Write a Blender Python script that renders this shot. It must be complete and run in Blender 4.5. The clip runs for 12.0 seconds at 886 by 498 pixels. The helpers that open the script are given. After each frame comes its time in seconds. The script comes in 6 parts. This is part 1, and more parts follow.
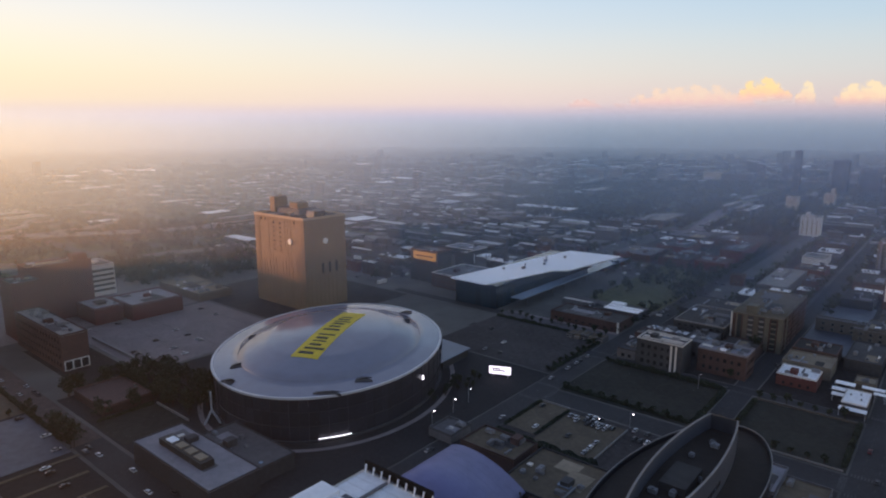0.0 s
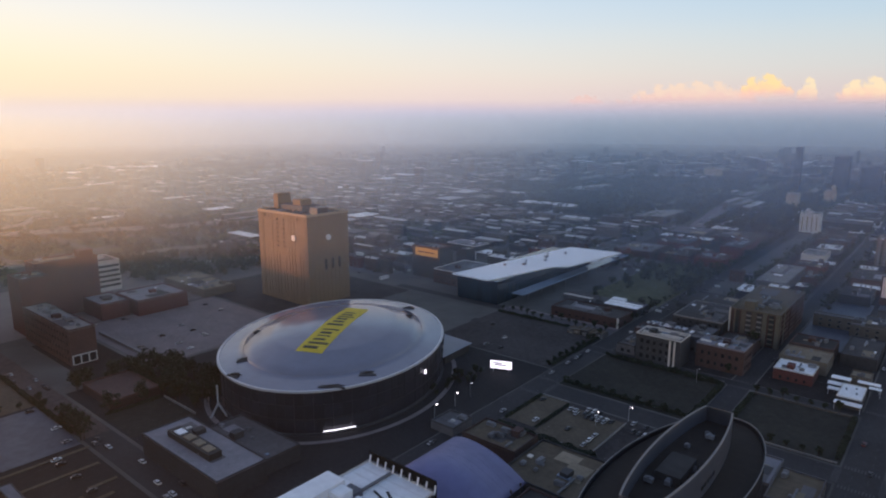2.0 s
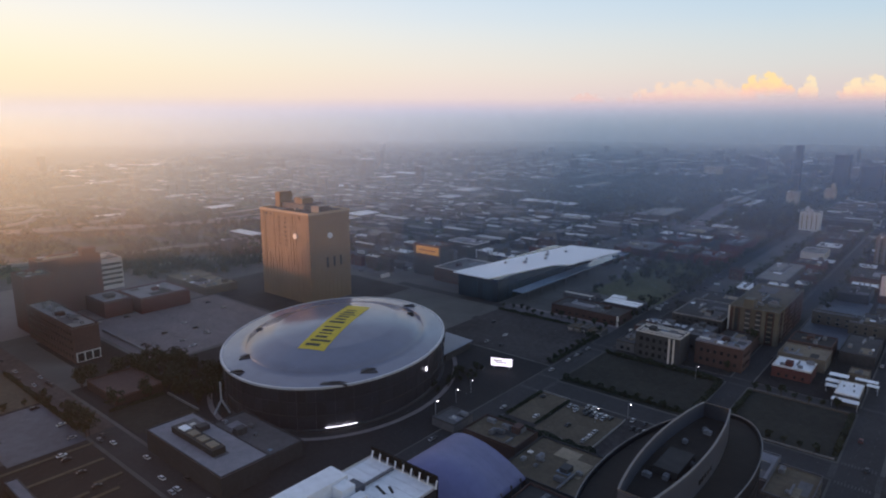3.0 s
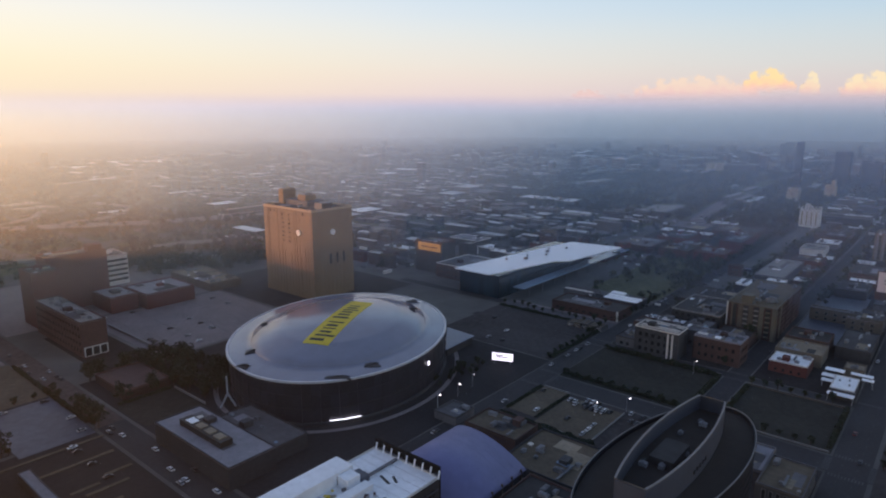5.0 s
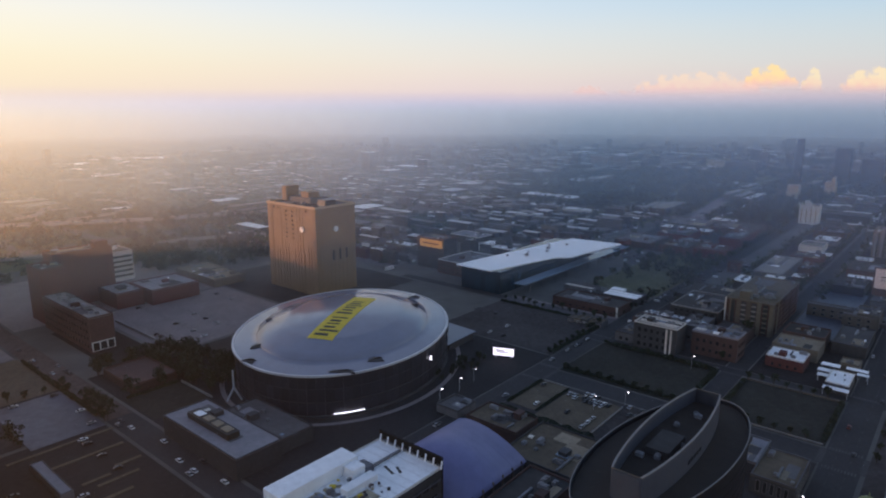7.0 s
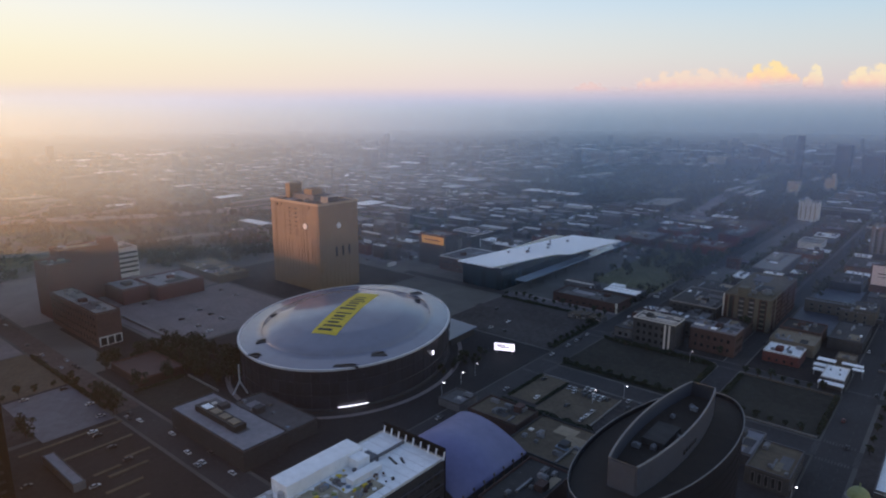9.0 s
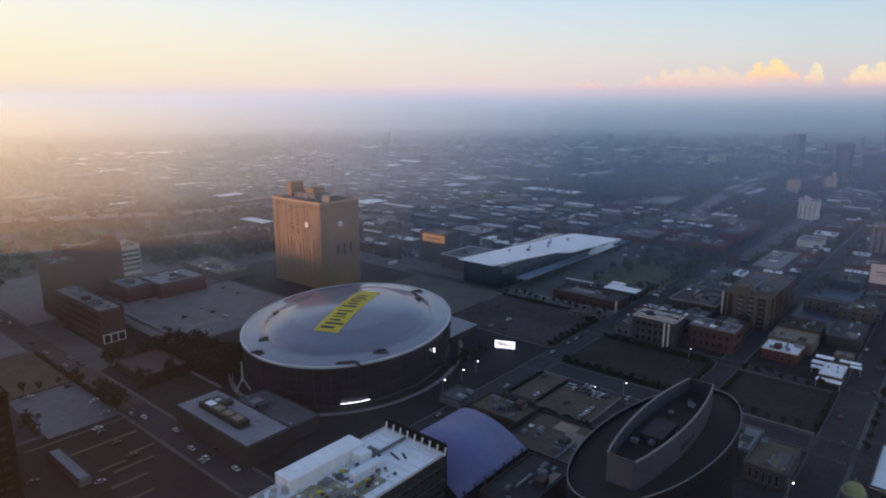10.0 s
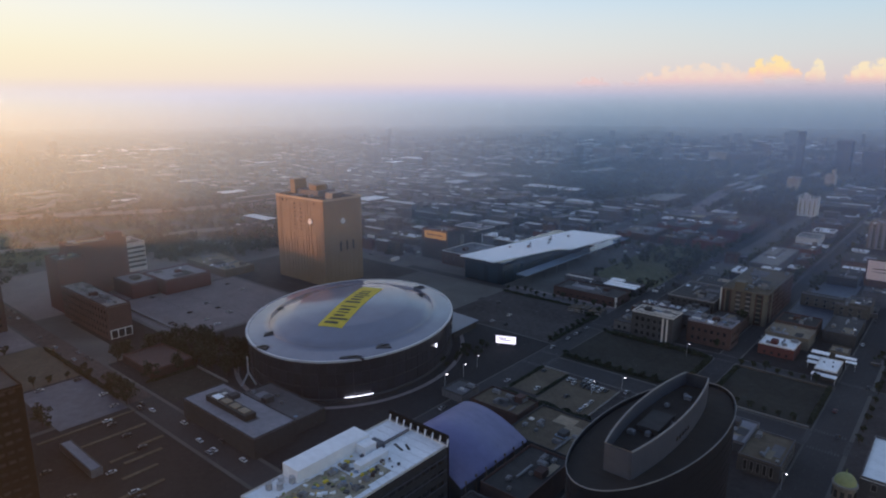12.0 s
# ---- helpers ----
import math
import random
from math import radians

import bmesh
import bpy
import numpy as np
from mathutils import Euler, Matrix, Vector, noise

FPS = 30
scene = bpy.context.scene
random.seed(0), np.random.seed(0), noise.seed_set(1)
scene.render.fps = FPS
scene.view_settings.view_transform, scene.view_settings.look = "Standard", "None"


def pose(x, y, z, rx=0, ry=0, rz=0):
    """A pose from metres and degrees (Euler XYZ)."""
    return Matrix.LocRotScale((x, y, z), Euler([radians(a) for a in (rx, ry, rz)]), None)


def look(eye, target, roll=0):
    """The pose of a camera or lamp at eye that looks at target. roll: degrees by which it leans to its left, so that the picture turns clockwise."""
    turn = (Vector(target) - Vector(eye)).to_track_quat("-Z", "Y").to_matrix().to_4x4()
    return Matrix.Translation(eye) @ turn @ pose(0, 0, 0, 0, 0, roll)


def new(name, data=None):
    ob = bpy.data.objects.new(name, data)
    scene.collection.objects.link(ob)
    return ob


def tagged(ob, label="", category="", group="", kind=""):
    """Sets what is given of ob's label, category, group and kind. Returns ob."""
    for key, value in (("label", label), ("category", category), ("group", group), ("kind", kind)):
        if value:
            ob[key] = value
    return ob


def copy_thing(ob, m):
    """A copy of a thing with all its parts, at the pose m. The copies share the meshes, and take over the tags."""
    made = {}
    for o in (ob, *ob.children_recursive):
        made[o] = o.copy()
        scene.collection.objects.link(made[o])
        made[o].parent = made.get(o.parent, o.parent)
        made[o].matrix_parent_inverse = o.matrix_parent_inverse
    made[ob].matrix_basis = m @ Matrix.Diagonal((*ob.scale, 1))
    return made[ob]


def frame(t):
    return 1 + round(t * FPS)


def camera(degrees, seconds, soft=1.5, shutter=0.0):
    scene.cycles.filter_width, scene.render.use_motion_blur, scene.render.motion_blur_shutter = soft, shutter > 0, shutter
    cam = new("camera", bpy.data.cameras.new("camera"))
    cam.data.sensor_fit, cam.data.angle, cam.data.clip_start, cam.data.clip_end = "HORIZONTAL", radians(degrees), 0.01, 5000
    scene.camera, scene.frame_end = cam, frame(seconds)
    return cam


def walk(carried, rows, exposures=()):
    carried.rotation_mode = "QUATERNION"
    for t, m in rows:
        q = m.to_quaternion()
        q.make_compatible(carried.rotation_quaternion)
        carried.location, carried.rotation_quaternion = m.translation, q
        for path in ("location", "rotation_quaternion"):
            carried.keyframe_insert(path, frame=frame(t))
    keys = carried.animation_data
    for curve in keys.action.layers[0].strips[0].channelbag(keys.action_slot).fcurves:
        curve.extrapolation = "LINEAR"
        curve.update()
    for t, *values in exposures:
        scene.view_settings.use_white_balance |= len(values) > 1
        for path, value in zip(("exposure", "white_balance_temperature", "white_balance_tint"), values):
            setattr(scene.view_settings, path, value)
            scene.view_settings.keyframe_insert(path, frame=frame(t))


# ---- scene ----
# ---------------------------------------------------------------- camera
cam = camera(69.84, 12.0, soft=2.0)
ROWS = [
    (0.0, 1.40, 17.23, 154.18, -11.067, -0.016, -0.344),
    (1.0, 1.17, 14.43, 154.78, -11.238, -0.012, -0.284),
    (2.0, 0.95, 11.61, 155.39, -11.408, -0.009, -0.225),
    (3.0, 0.72, 8.76, 156.03, -11.577, -0.006, -0.168),
    (4.0, 0.49, 5.88, 156.67, -11.744, -0.004, -0.111),
    (5.0, 0.24, 2.98, 157.34, -11.911, -0.001, -0.056),
    (6.0, -0.01, 0.01, 158.04, -12.076, 0.000, -0.001),
    (7.0, -0.26, -2.98, 158.76, -12.239, 0.001, 0.052),
    (8.0, -0.52, -5.98, 159.48, -12.402, 0.002, 0.104),
    (9.0, -0.78, -9.02, 160.21, -12.563, 0.002, 0.154),
    (10.0, -1.04, -12.08, 160.96, -12.722, 0.002, 0.204),
    (11.0, -1.32, -15.19, 161.73, -12.880, 0.002, 0.253),
    (12.0, -1.60, -18.34, 162.52, -13.037, 0.001, 0.300),
]
walk(cam, [(t, pose(x, y, z, 90 + pitch, roll, yaw)) for t, x, y, z, pitch, roll, yaw in ROWS],
     exposures=((0.0, 2.15, 6400, 30), (12.0, 2.11, 6050, 27)))

# ---------------------------------------------------------------- sky and sun
SUN_AZ, SUN_EL = -78.0, 1.6
EXPO = 2.15
world = bpy.data.worlds.new("dawn_sky")
scene.world = world
world.use_nodes = True
wn = world.node_tree.nodes
sky = wn.new("ShaderNodeTexSky")
sky.sky_type = "NISHITA"
sky.sun_disc = False
sky.sun_elevation = radians(SUN_EL)
sky.sun_rotation = radians(SUN_AZ)
sky.altitude = 300
sky.air_density, sky.dust_density, sky.ozone_density = 1.2, 1.0, 1.75
wn["Background"].inputs["Strength"].default_value = 0.15
world.node_tree.links.new(sky.outputs[0], wn["Background"].inputs["Color"])

sun = new("sun", bpy.data.lights.new("sun", "SUN"))
sun.data.energy = 2.7
sun.data.angle = radians(0.8)
sun.data.color = (1.0, 0.50, 0.2)
sx, sy = math.sin(radians(SUN_AZ)), math.cos(radians(SUN_AZ))
sun.matrix_world = look((900 * sx, 900 * sy, 900 * math.tan(radians(SUN_EL))), (0, 0, 0))


# ---------------------------------------------------------------- materials
def nodes_of(name):
    m = bpy.data.materials.new(name)
    m.use_nodes = True
    return m, m.node_tree.nodes, m.node_tree.links


def surface(name, color, rough=0.8, metal=0.0, grain=0.6, patch=0.06, vary=0.25, bump=0.05, tint=0.0, spec=0.5):
    """A worn surface: fine grain and broad stains in metres, and a shade of its own for each object (tint)."""
    m, n, l = nodes_of(name)
    b = n["Principled BSDF"]
    b.inputs["Roughness"].default_value = rough
    b.inputs["Metallic"].default_value = metal
    b.inputs["Specular IOR Level"].default_value = spec
    co = n.new("ShaderNodeTexCoord")
    fine, broad = n.new("ShaderNodeTexNoise"), n.new("ShaderNodeTexNoise")
    for tex, s, d in ((fine, grain, 3.0), (broad, patch, 5.0)):
        tex.inputs["Scale"].default_value = s
        tex.inputs["Detail"].default_value = d
        tex.inputs["Roughness"].default_value = 0.6
        l.new(co.outputs["Object"], tex.inputs["Vector"])
    add = n.new("ShaderNodeMath")
    add.operation = "ADD"
    l.new(fine.outputs["Fac"], add.inputs[0])
    l.new(broad.outputs["Fac"], add.inputs[1])
    span = n.new("ShaderNodeMapRange")
    span.inputs["From Min"].default_value, span.inputs["From Max"].default_value = 0.65, 1.35
    span.inputs["To Min"].default_value, span.inputs["To Max"].default_value = 1 - vary, 1 + vary
    l.new(add.outputs[0], span.inputs["Value"])
    factor = span.outputs[0]
    if tint:
        info = n.new("ShaderNodeObjectInfo")
        own = n.new("ShaderNodeMapRange")
        own.inputs["To Min"].default_value, own.inputs["To Max"].default_value = 1 - tint, 1 + tint
        l.new(info.outputs["Random"], own.inputs["Value"])
        mul = n.new("ShaderNodeMath")
        mul.operation = "MULTIPLY"
        l.new(factor, mul.inputs[0])
        l.new(own.outputs[0], mul.inputs[1])
        factor = mul.outputs[0]
    col = n.new("ShaderNodeVectorMath")
    col.operation = "SCALE"
    col.inputs[0].default_value = color
    l.new(factor, col.inputs["Scale"])
    l.new(col.outputs[0], b.inputs["Base Color"])
    if bump:
        bp = n.new("ShaderNodeBump")
        bp.inputs["Strength"].default_value = 0.4
        bp.inputs["Distance"].default_value = bump
        l.new(fine.outputs["Fac"], bp.inputs["Height"])
        l.new(bp.outputs[0], b.inputs["Normal"])
    return m


def island(name, low, high, rough=0.8, between=()):
    """Many joined pieces, each with a shade of its own."""
    m, n, l = nodes_of(name)
    b = n["Principled BSDF"]
    b.inputs["Roughness"].default_value = rough
    geo, ramp = n.new("ShaderNodeNewGeometry"), n.new("ShaderNodeValToRGB")
    ramp.color_ramp.elements[0].color, ramp.color_ramp.elements[1].color = (*low, 1), (*high, 1)
    for p, c in between:
        ramp.color_ramp.elements.new(p).color = (*c, 1)
    tex = n.new("ShaderNodeTexNoise")
    tex.inputs["Scale"].default_value = 0.3
    mul = n.new("ShaderNodeMix")
    mul.data_type, mul.blend_type = "RGBA", "MULTIPLY"
    mul.inputs["Factor"].default_value = 0.5
    l.new(geo.outputs["Random Per Island"], ramp.inputs[0])
    l.new(ramp.outputs[0], mul.inputs["A"])
    l.new(tex.outputs["Fac"], mul.inputs["B"])
    l.new(mul.outputs["Result"], b.inputs["Base Color"])
    return m


def glow(name, color, power):
    m, n, l = nodes_of(name)
    b = n["Principled BSDF"]
    b.inputs["Base Color"].default_value = (*color, 1)
    b.inputs["Emission Color"].default_value = (*color, 1)
    b.inputs["Emission Strength"].default_value = power
    return m


def glass(name, color, rough=0.12):
    m = surface(name, color, rough, 0.0, 0.4, 0.05, 0.3, 0.0, 0.25, 0.6)
    return m


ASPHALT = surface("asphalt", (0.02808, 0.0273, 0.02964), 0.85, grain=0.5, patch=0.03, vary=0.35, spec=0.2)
STREET = surface("street_asphalt", (0.041, 0.0403, 0.0436), 0.75, grain=0.5, patch=0.03, vary=0.3, spec=0.2)
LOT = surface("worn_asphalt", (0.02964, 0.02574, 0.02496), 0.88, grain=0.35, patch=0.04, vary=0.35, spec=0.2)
PALE_LOT = surface("pale_asphalt", (0.20, 0.172, 0.175), 0.88, grain=0.35, patch=0.04, vary=0.25)
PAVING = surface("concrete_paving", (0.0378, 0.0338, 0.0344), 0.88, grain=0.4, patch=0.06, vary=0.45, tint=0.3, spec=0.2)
CITYBLOCK = surface("worn_city_paving", (0.105, 0.102, 0.112), 0.88, grain=0.3, patch=0.04, vary=0.4, tint=0.25)
CONCRETE = surface("concrete", (0.225, 0.2175, 0.21), 0.85, grain=0.5, patch=0.06, vary=0.2)
GRASS = surface("rough_grass", (0.085, 0.09, 0.052), 0.95, grain=0.25, patch=0.035, vary=0.45, tint=0.25, spec=0.2)
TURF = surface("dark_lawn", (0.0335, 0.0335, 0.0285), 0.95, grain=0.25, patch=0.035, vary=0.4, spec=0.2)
ROSEROAD = surface("rosy_worn_asphalt", (0.082, 0.066, 0.062), 0.9, grain=0.3, patch=0.03, vary=0.4, tint=0.2, spec=0.2)
DUSTLOT = surface("dusty_asphalt", (0.050, 0.046, 0.047), 0.9, grain=0.3, patch=0.02, vary=0.5, tint=0.2, spec=0.2)
EARTH = surface("city_ground", (0.10, 0.10, 0.095), 0.95, grain=0.02, patch=0.006, vary=0.5, bump=0.0)
WORNPAINT = surface("crosswalk_paint", (0.07, 0.07, 0.072), 0.8, vary=0.35, bump=0.0)
LINE = surface("road_paint", (0.062, 0.062, 0.062), 0.8, vary=0.3, bump=0.0)
BRICK = surface("red_brick", (0.0748, 0.04335, 0.0391), 0.88, grain=0.8, patch=0.08, vary=0.25, tint=0.3)
DARKRED = surface("dark_red_brick", (0.108, 0.038, 0.036), 0.9, grain=0.5, patch=0.05, vary=0.2)
BUFF = surface("buff_brick", (0.14, 0.12, 0.096), 0.88, grain=0.8, patch=0.08, vary=0.2, tint=0.3)
GREYWALL = surface("grey_render", (0.096, 0.096, 0.1024), 0.85, grain=0.6, patch=0.06, vary=0.25, tint=0.4)
DARKWALL = surface("dark_cladding", (0.04, 0.0416, 0.0464), 0.7, grain=0.5, patch=0.06, vary=0.3, tint=0.3)
WHITEWALL = surface("white_render", (0.62, 0.60, 0.56), 0.8, grain=0.6, patch=0.06, vary=0.12, tint=0.1)
TANSTONE = surface("tan_stone", (0.228, 0.158, 0.094), 0.85, grain=0.35, patch=0.05, vary=0.16)
TANPALE = surface("pale_tan_cornice", (0.42, 0.33, 0.23), 0.85, grain=0.5, patch=0.05, vary=0.15)
# Darker tan stone; under the cornice its tone puts in the shade.
TANDARK = surface("dark_tan_stone", (0.22, 0.15, 0.087), 0.85, grain=0.5, patch=0.05, vary=0.2)
WHITEROOF = surface("white_roof_sheet", (0.877, 0.908, 0.949), 0.36, grain=0.3, patch=0.05, vary=0.14, tint=0.12)
GREYROOF = surface("grey_roof_felt", (0.08925, 0.0867, 0.0918), 0.8, grain=0.3, patch=0.06, vary=0.3, tint=0.4)
DECK = surface("dark_deck", (0.0216, 0.0152, 0.012), 0.9, grain=0.4, patch=0.08, vary=0.35)
DARKROOF = surface("dark_roof_felt", (0.036, 0.0336, 0.0336), 0.85, grain=0.3, patch=0.06, vary=0.35, tint=0.3)
TANROOF = surface("gravel_roof", (0.24, 0.20, 0.145), 0.9, grain=0.5, patch=0.06, vary=0.25, tint=0.2)
# Blue of the reflected sky is put into this asphalt's base colour.
SKYTINT_LOT = surface("sky_tinted_asphalt", (0.064, 0.075, 0.104), 0.55, grain=0.2, patch=0.025, vary=0.4, bump=0.0)
LILACROOF = surface("lilac_grey_roof", (0.225, 0.2205, 0.2475), 0.75, grain=0.3, patch=0.06, vary=0.2)
STEEL = surface("galvanised_steel", (0.42, 0.43, 0.45), 0.5, 0.3, 0.8, 0.1, 0.2, 0.02, 0.2)
PLANT = surface("plant_steel", (0.17, 0.178, 0.195), 0.6, 0.0, 0.7, 0.1, 0.3, 0.02, 0.35)
DOME = surface("roof_membrane", (0.182, 0.198, 0.262), 0.13, 0.0, 0.12, 0.02, 0.10, 0.0, 0.0, 0.78)
CAP = surface("pale_metal_cap", (0.527, 0.5355, 0.561), 0.4, 0.1, 0.5, 0.05, 0.1, 0.0)
BARREL = surface("violet_metal_roof", (0.1662, 0.1757, 0.3515), 0.5, 0.1, 0.2, 0.05, 0.12, 0.0)
YELLOW = surface("yellow_vinyl", (0.6624, 0.4968, 0.0276), 0.6, 0.0, 0.3, 0.06, 0.12, 0.0)
BLACK = surface("black_vinyl", (0.02, 0.02, 0.018), 0.6, bump=0.0)
SIGNORANGE = surface("orange_sign", (0.62, 0.43, 0.14), 0.6, vary=0.12, bump=0.0)
DARKGLASS = glass("dark_glass", (0.024, 0.027, 0.038), 0.35)
TEALGLASS = glass("teal_glass", (0.012, 0.03, 0.045), 0.12)
# Near-black for the dark end wall and, as put-in shade, for the towers.
DARKSHADE = surface("dark_panel_with_shade", (0.012, 0.010, 0.009), 0.8, grain=0.5, patch=0.08, vary=0.3, bump=0.0, spec=0.1)
OVALWALL = surface("black_curtain_wall", (0.011, 0.012, 0.016), 0.55, grain=0.4, patch=0.06, vary=0.25, bump=0.0, spec=0.2)
WINDOW = glass("window_glass", (0.034, 0.035, 0.038), 0.1)
PALEGLASS = surface("pale_blue_glass", (0.20, 0.27, 0.36), 0.2, 0.0, 0.3, 0.05, 0.12, 0.0)
BLUEROOF = surface("blue_grey_glass_roof", (0.10, 0.12, 0.19), 0.3, 0.0, 0.3, 0.05, 0.12, 0.0)
GREYPANEL = surface("grey_metal_panel", (0.068, 0.078, 0.102), 0.5, 0.0, 0.4, 0.06, 0.15, 0.0)
PALEBUFF = surface("pale_buff_brick", (0.14, 0.13, 0.105), 0.88, grain=0.8, patch=0.08, vary=0.2)
CARDECK = surface("brown_parking_deck", (0.0987, 0.0778, 0.0524), 0.9, grain=0.4, patch=0.07, vary=0.35, tint=0.1)
RUSTROOF = surface("stained_cream_render", (0.34, 0.30, 0.22), 0.9, grain=0.5, patch=0.15, vary=0.45)
BARK = surface("bark", (0.06, 0.045, 0.035), 0.95, bump=0.02)
LEAF = island("leaves", (0.018, 0.027, 0.013), (0.042, 0.058, 0.025))
COPPER = surface("green_copper", (0.26, 0.29, 0.12), 0.6, vary=0.2)
RUBBER = surface("rubber", (0.02, 0.02, 0.02), 0.8, bump=0.0)
LAMPLIGHT = glow("lamp_light", (1.0, 0.97, 0.9), 1.2)
STRIPLIGHT = glow("strip_light", (0.95, 0.97, 1.0), 0.55)
SCREENLIGHT = glow("screen_light", (0.95, 0.93, 1.0), 0.32)
BILLBOARD = surface("billboard_face", (0.78, 0.66, 0.66), 0.6, vary=0.06, bump=0.0)
FARWALL = island("far_walls", (0.035, 0.034, 0.036), (0.16, 0.15, 0.145))
FARROOF = island("far_roofs", (0.05, 0.05, 0.055), (0.82, 0.82, 0.82), 0.45, ((0.47, (0.08, 0.074, 0.078)), (0.69, (0.17, 0.15, 0.145)), (0.74, (0.24, 0.22, 0.2)), (0.77, (0.84, 0.83, 0.8))))


# ---------------------------------------------------------------- building blocks
TURN = -40.0                      # the street grid against the camera's first heading
GC, GS = math.cos(radians(40)), math.sin(radians(40))


def gp(u, v):
    """Street grid to world: u runs away to the right, v runs towards the viewer's right."""
    return (u * GS + v * GC, u * GC - v * GS)


def place(u, v, z=0.0, turn=0.0):
    x, y = gp(u, v)
    return pose(x, y, z, 0, 0, TURN + turn)


def thing(name, m, label, category, group="", kind=""):
    ob = new(name)
    ob.matrix_world = m
    return tagged(ob, label, category, group, kind)


def mesh_of(name, bm, material):
    me = bpy.data.meshes.new(name)
    bm.normal_update()
    bm.to_mesh(me)
    bm.free()
    for m in (material if isinstance(material, (list, tuple)) else (material,)):
        me.materials.append(m)
    return me


def part(name, bm, material, parent=None, label="", at=None):
    me = bm if isinstance(bm, bpy.types.Mesh) else mesh_of(name, bm, material)
    ob = new(name, me)
    if parent is not None:
        ob.parent = parent
    if at is not None:
        ob.matrix_local = at
    if label:
        tagged(ob, label)
    return ob


def add_box(bm, x0, x1, y0, y1, z0, z1, mat=0):
    vs = [bm.verts.new(p) for p in ((x0, y0, z0), (x1, y0, z0), (x1, y1, z0), (x0, y1, z0),
                                    (x0, y0, z1), (x1, y0, z1), (x1, y1, z1), (x0, y1, z1))]
    for f in ((3, 2, 1, 0), (4, 5, 6, 7), (0, 1, 5, 4), (1, 2, 6, 5), (2, 3, 7, 6), (3, 0, 4, 7)):
        bm.faces.new([vs[i] for i in f]).material_index = mat
    return vs


def box(x0, x1, y0, y1, z0, z1, bevel=0.0):
    bm = bmesh.new()
    add_box(bm, x0, x1, y0, y1, z0, z1)
    if bevel:
        bmesh.ops.bevel(bm, geom=list(bm.edges), offset=bevel, segments=1, affect="EDGES")
    return bm


def prism(points, z0, z1, cap=True):
    bm = bmesh.new()
    lo = [bm.verts.new((x, y, z0)) for x, y in points]
    hi = [bm.verts.new((x, y, z1)) for x, y in points]
    k = len(points)
    for i in range(k):
        bm.faces.new((lo[i], lo[(i + 1) % k], hi[(i + 1) % k], hi[i]))
    if cap:
        bm.faces.new(hi)
        bm.faces.new(lo[::-1])
    bmesh.ops.recalc_face_normals(bm, faces=list(bm.faces))
    return bm


def band(outer, inner, z0, z1):
    """A closed ring between two loops of equal length."""
    bm = bmesh.new()
    k = len(outer)
    loops = [[bm.verts.new((x, y, z)) for x, y in pts] for pts, z in ((outer, z0), (outer, z1), (inner, z1), (inner, z0))]
    for a in range(4):
        for i in range(k):
            j = (i + 1) % k
            bm.faces.new((loops[a][i], loops[a][j], loops[(a + 1) % 4][j], loops[(a + 1) % 4][i]))
    bmesh.ops.recalc_face_normals(bm, faces=list(bm.faces))
    return bm


def parapet(w, d, z, high=0.9, thick=0.45):
    o = [(-w / 2, -d / 2), (w / 2, -d / 2), (w / 2, d / 2), (-w / 2, d / 2)]
    i = [(x - math.copysign(thick, x), y - math.copysign(thick, y)) for x, y in o]
    return band(o, i, z, z + high)


def window_mesh(w, h, frame_mat, pane_mat, depth=0.18):
    """A window facing -y with its sill, at the wall's plane y = 0."""
    bm = bmesh.new()
    t = min(0.14, w * 0.12)
    for x0, x1, z0, z1 in ((-w / 2, w / 2, 0, t), (-w / 2, w / 2, h - t, h), (-w / 2, -w / 2 + t, t, h - t), (w / 2 - t, w / 2, t, h - t)):
        add_box(bm, x0, x1, -depth, 0.02, z0, z1, 0)
    add_box(bm, -w / 2 + t, w / 2 - t, -0.06, 0.02, t, h - t, 1)
    return mesh_of("window", bm, (frame_mat, pane_mat))


def face_windows(parent, w, d, face, rows, cols, z0, dz, ww, wh, mesh=None, frame_mat=None, margin=2.0, name="window"):
    """Windows on one face of a w x d body: near (-y), far (+y), left (-x), right (+x)."""
    mesh = mesh or window_mesh(ww, wh, frame_mat or CONCRETE, WINDOW)
    span = (w if face in "near far" else d) - 2 * margin
    for r in range(rows):
        for c in range(cols):
            s = -span / 2 + span * (c + 0.5) / cols
            at = {"near": pose(s, -d / 2, 0), "far": pose(-s, d / 2, 0, 0, 0, 180),
                  "left": pose(-w / 2, -s, 0, 0, 0, -90), "right": pose(w / 2, s, 0, 0, 0, 90)}[face]
            part(name, mesh, None, parent, at=Matrix.Translation((0, 0, z0 + dz * r)) @ at)
    return mesh


def roof_unit_mesh(w, d, h):
    bm = bmesh.new()
    add_box(bm, -w / 2, w / 2, -d / 2, d / 2, 0.25, h)
    for x in (-w / 2 + 0.2, w / 2 - 0.4):
        add_box(bm, x, x + 0.2, -d / 2 + 0.1, d / 2 - 0.1, 0, 0.25)
    k = max(1, int(w / 2.2))
    for i in range(k):
        cx = -w / 2 + w * (i + 0.5) / k
        pts = [(cx + 0.35 * d * math.cos(a), 0.35 * d * math.sin(a)) for a in np.linspace(0, 2 * math.pi, 10, endpoint=False)]
        lo = [bm.verts.new((x, y, h)) for x, y in pts]
        hi = [bm.verts.new((x, y, h + 0.35)) for x, y in pts]
        for a in range(10):
            bm.faces.new((lo[a], lo[(a + 1) % 10], hi[(a + 1) % 10], hi[a]))
        bm.faces.new(hi)
    return mesh_of("roof_unit", bm, PLANT)


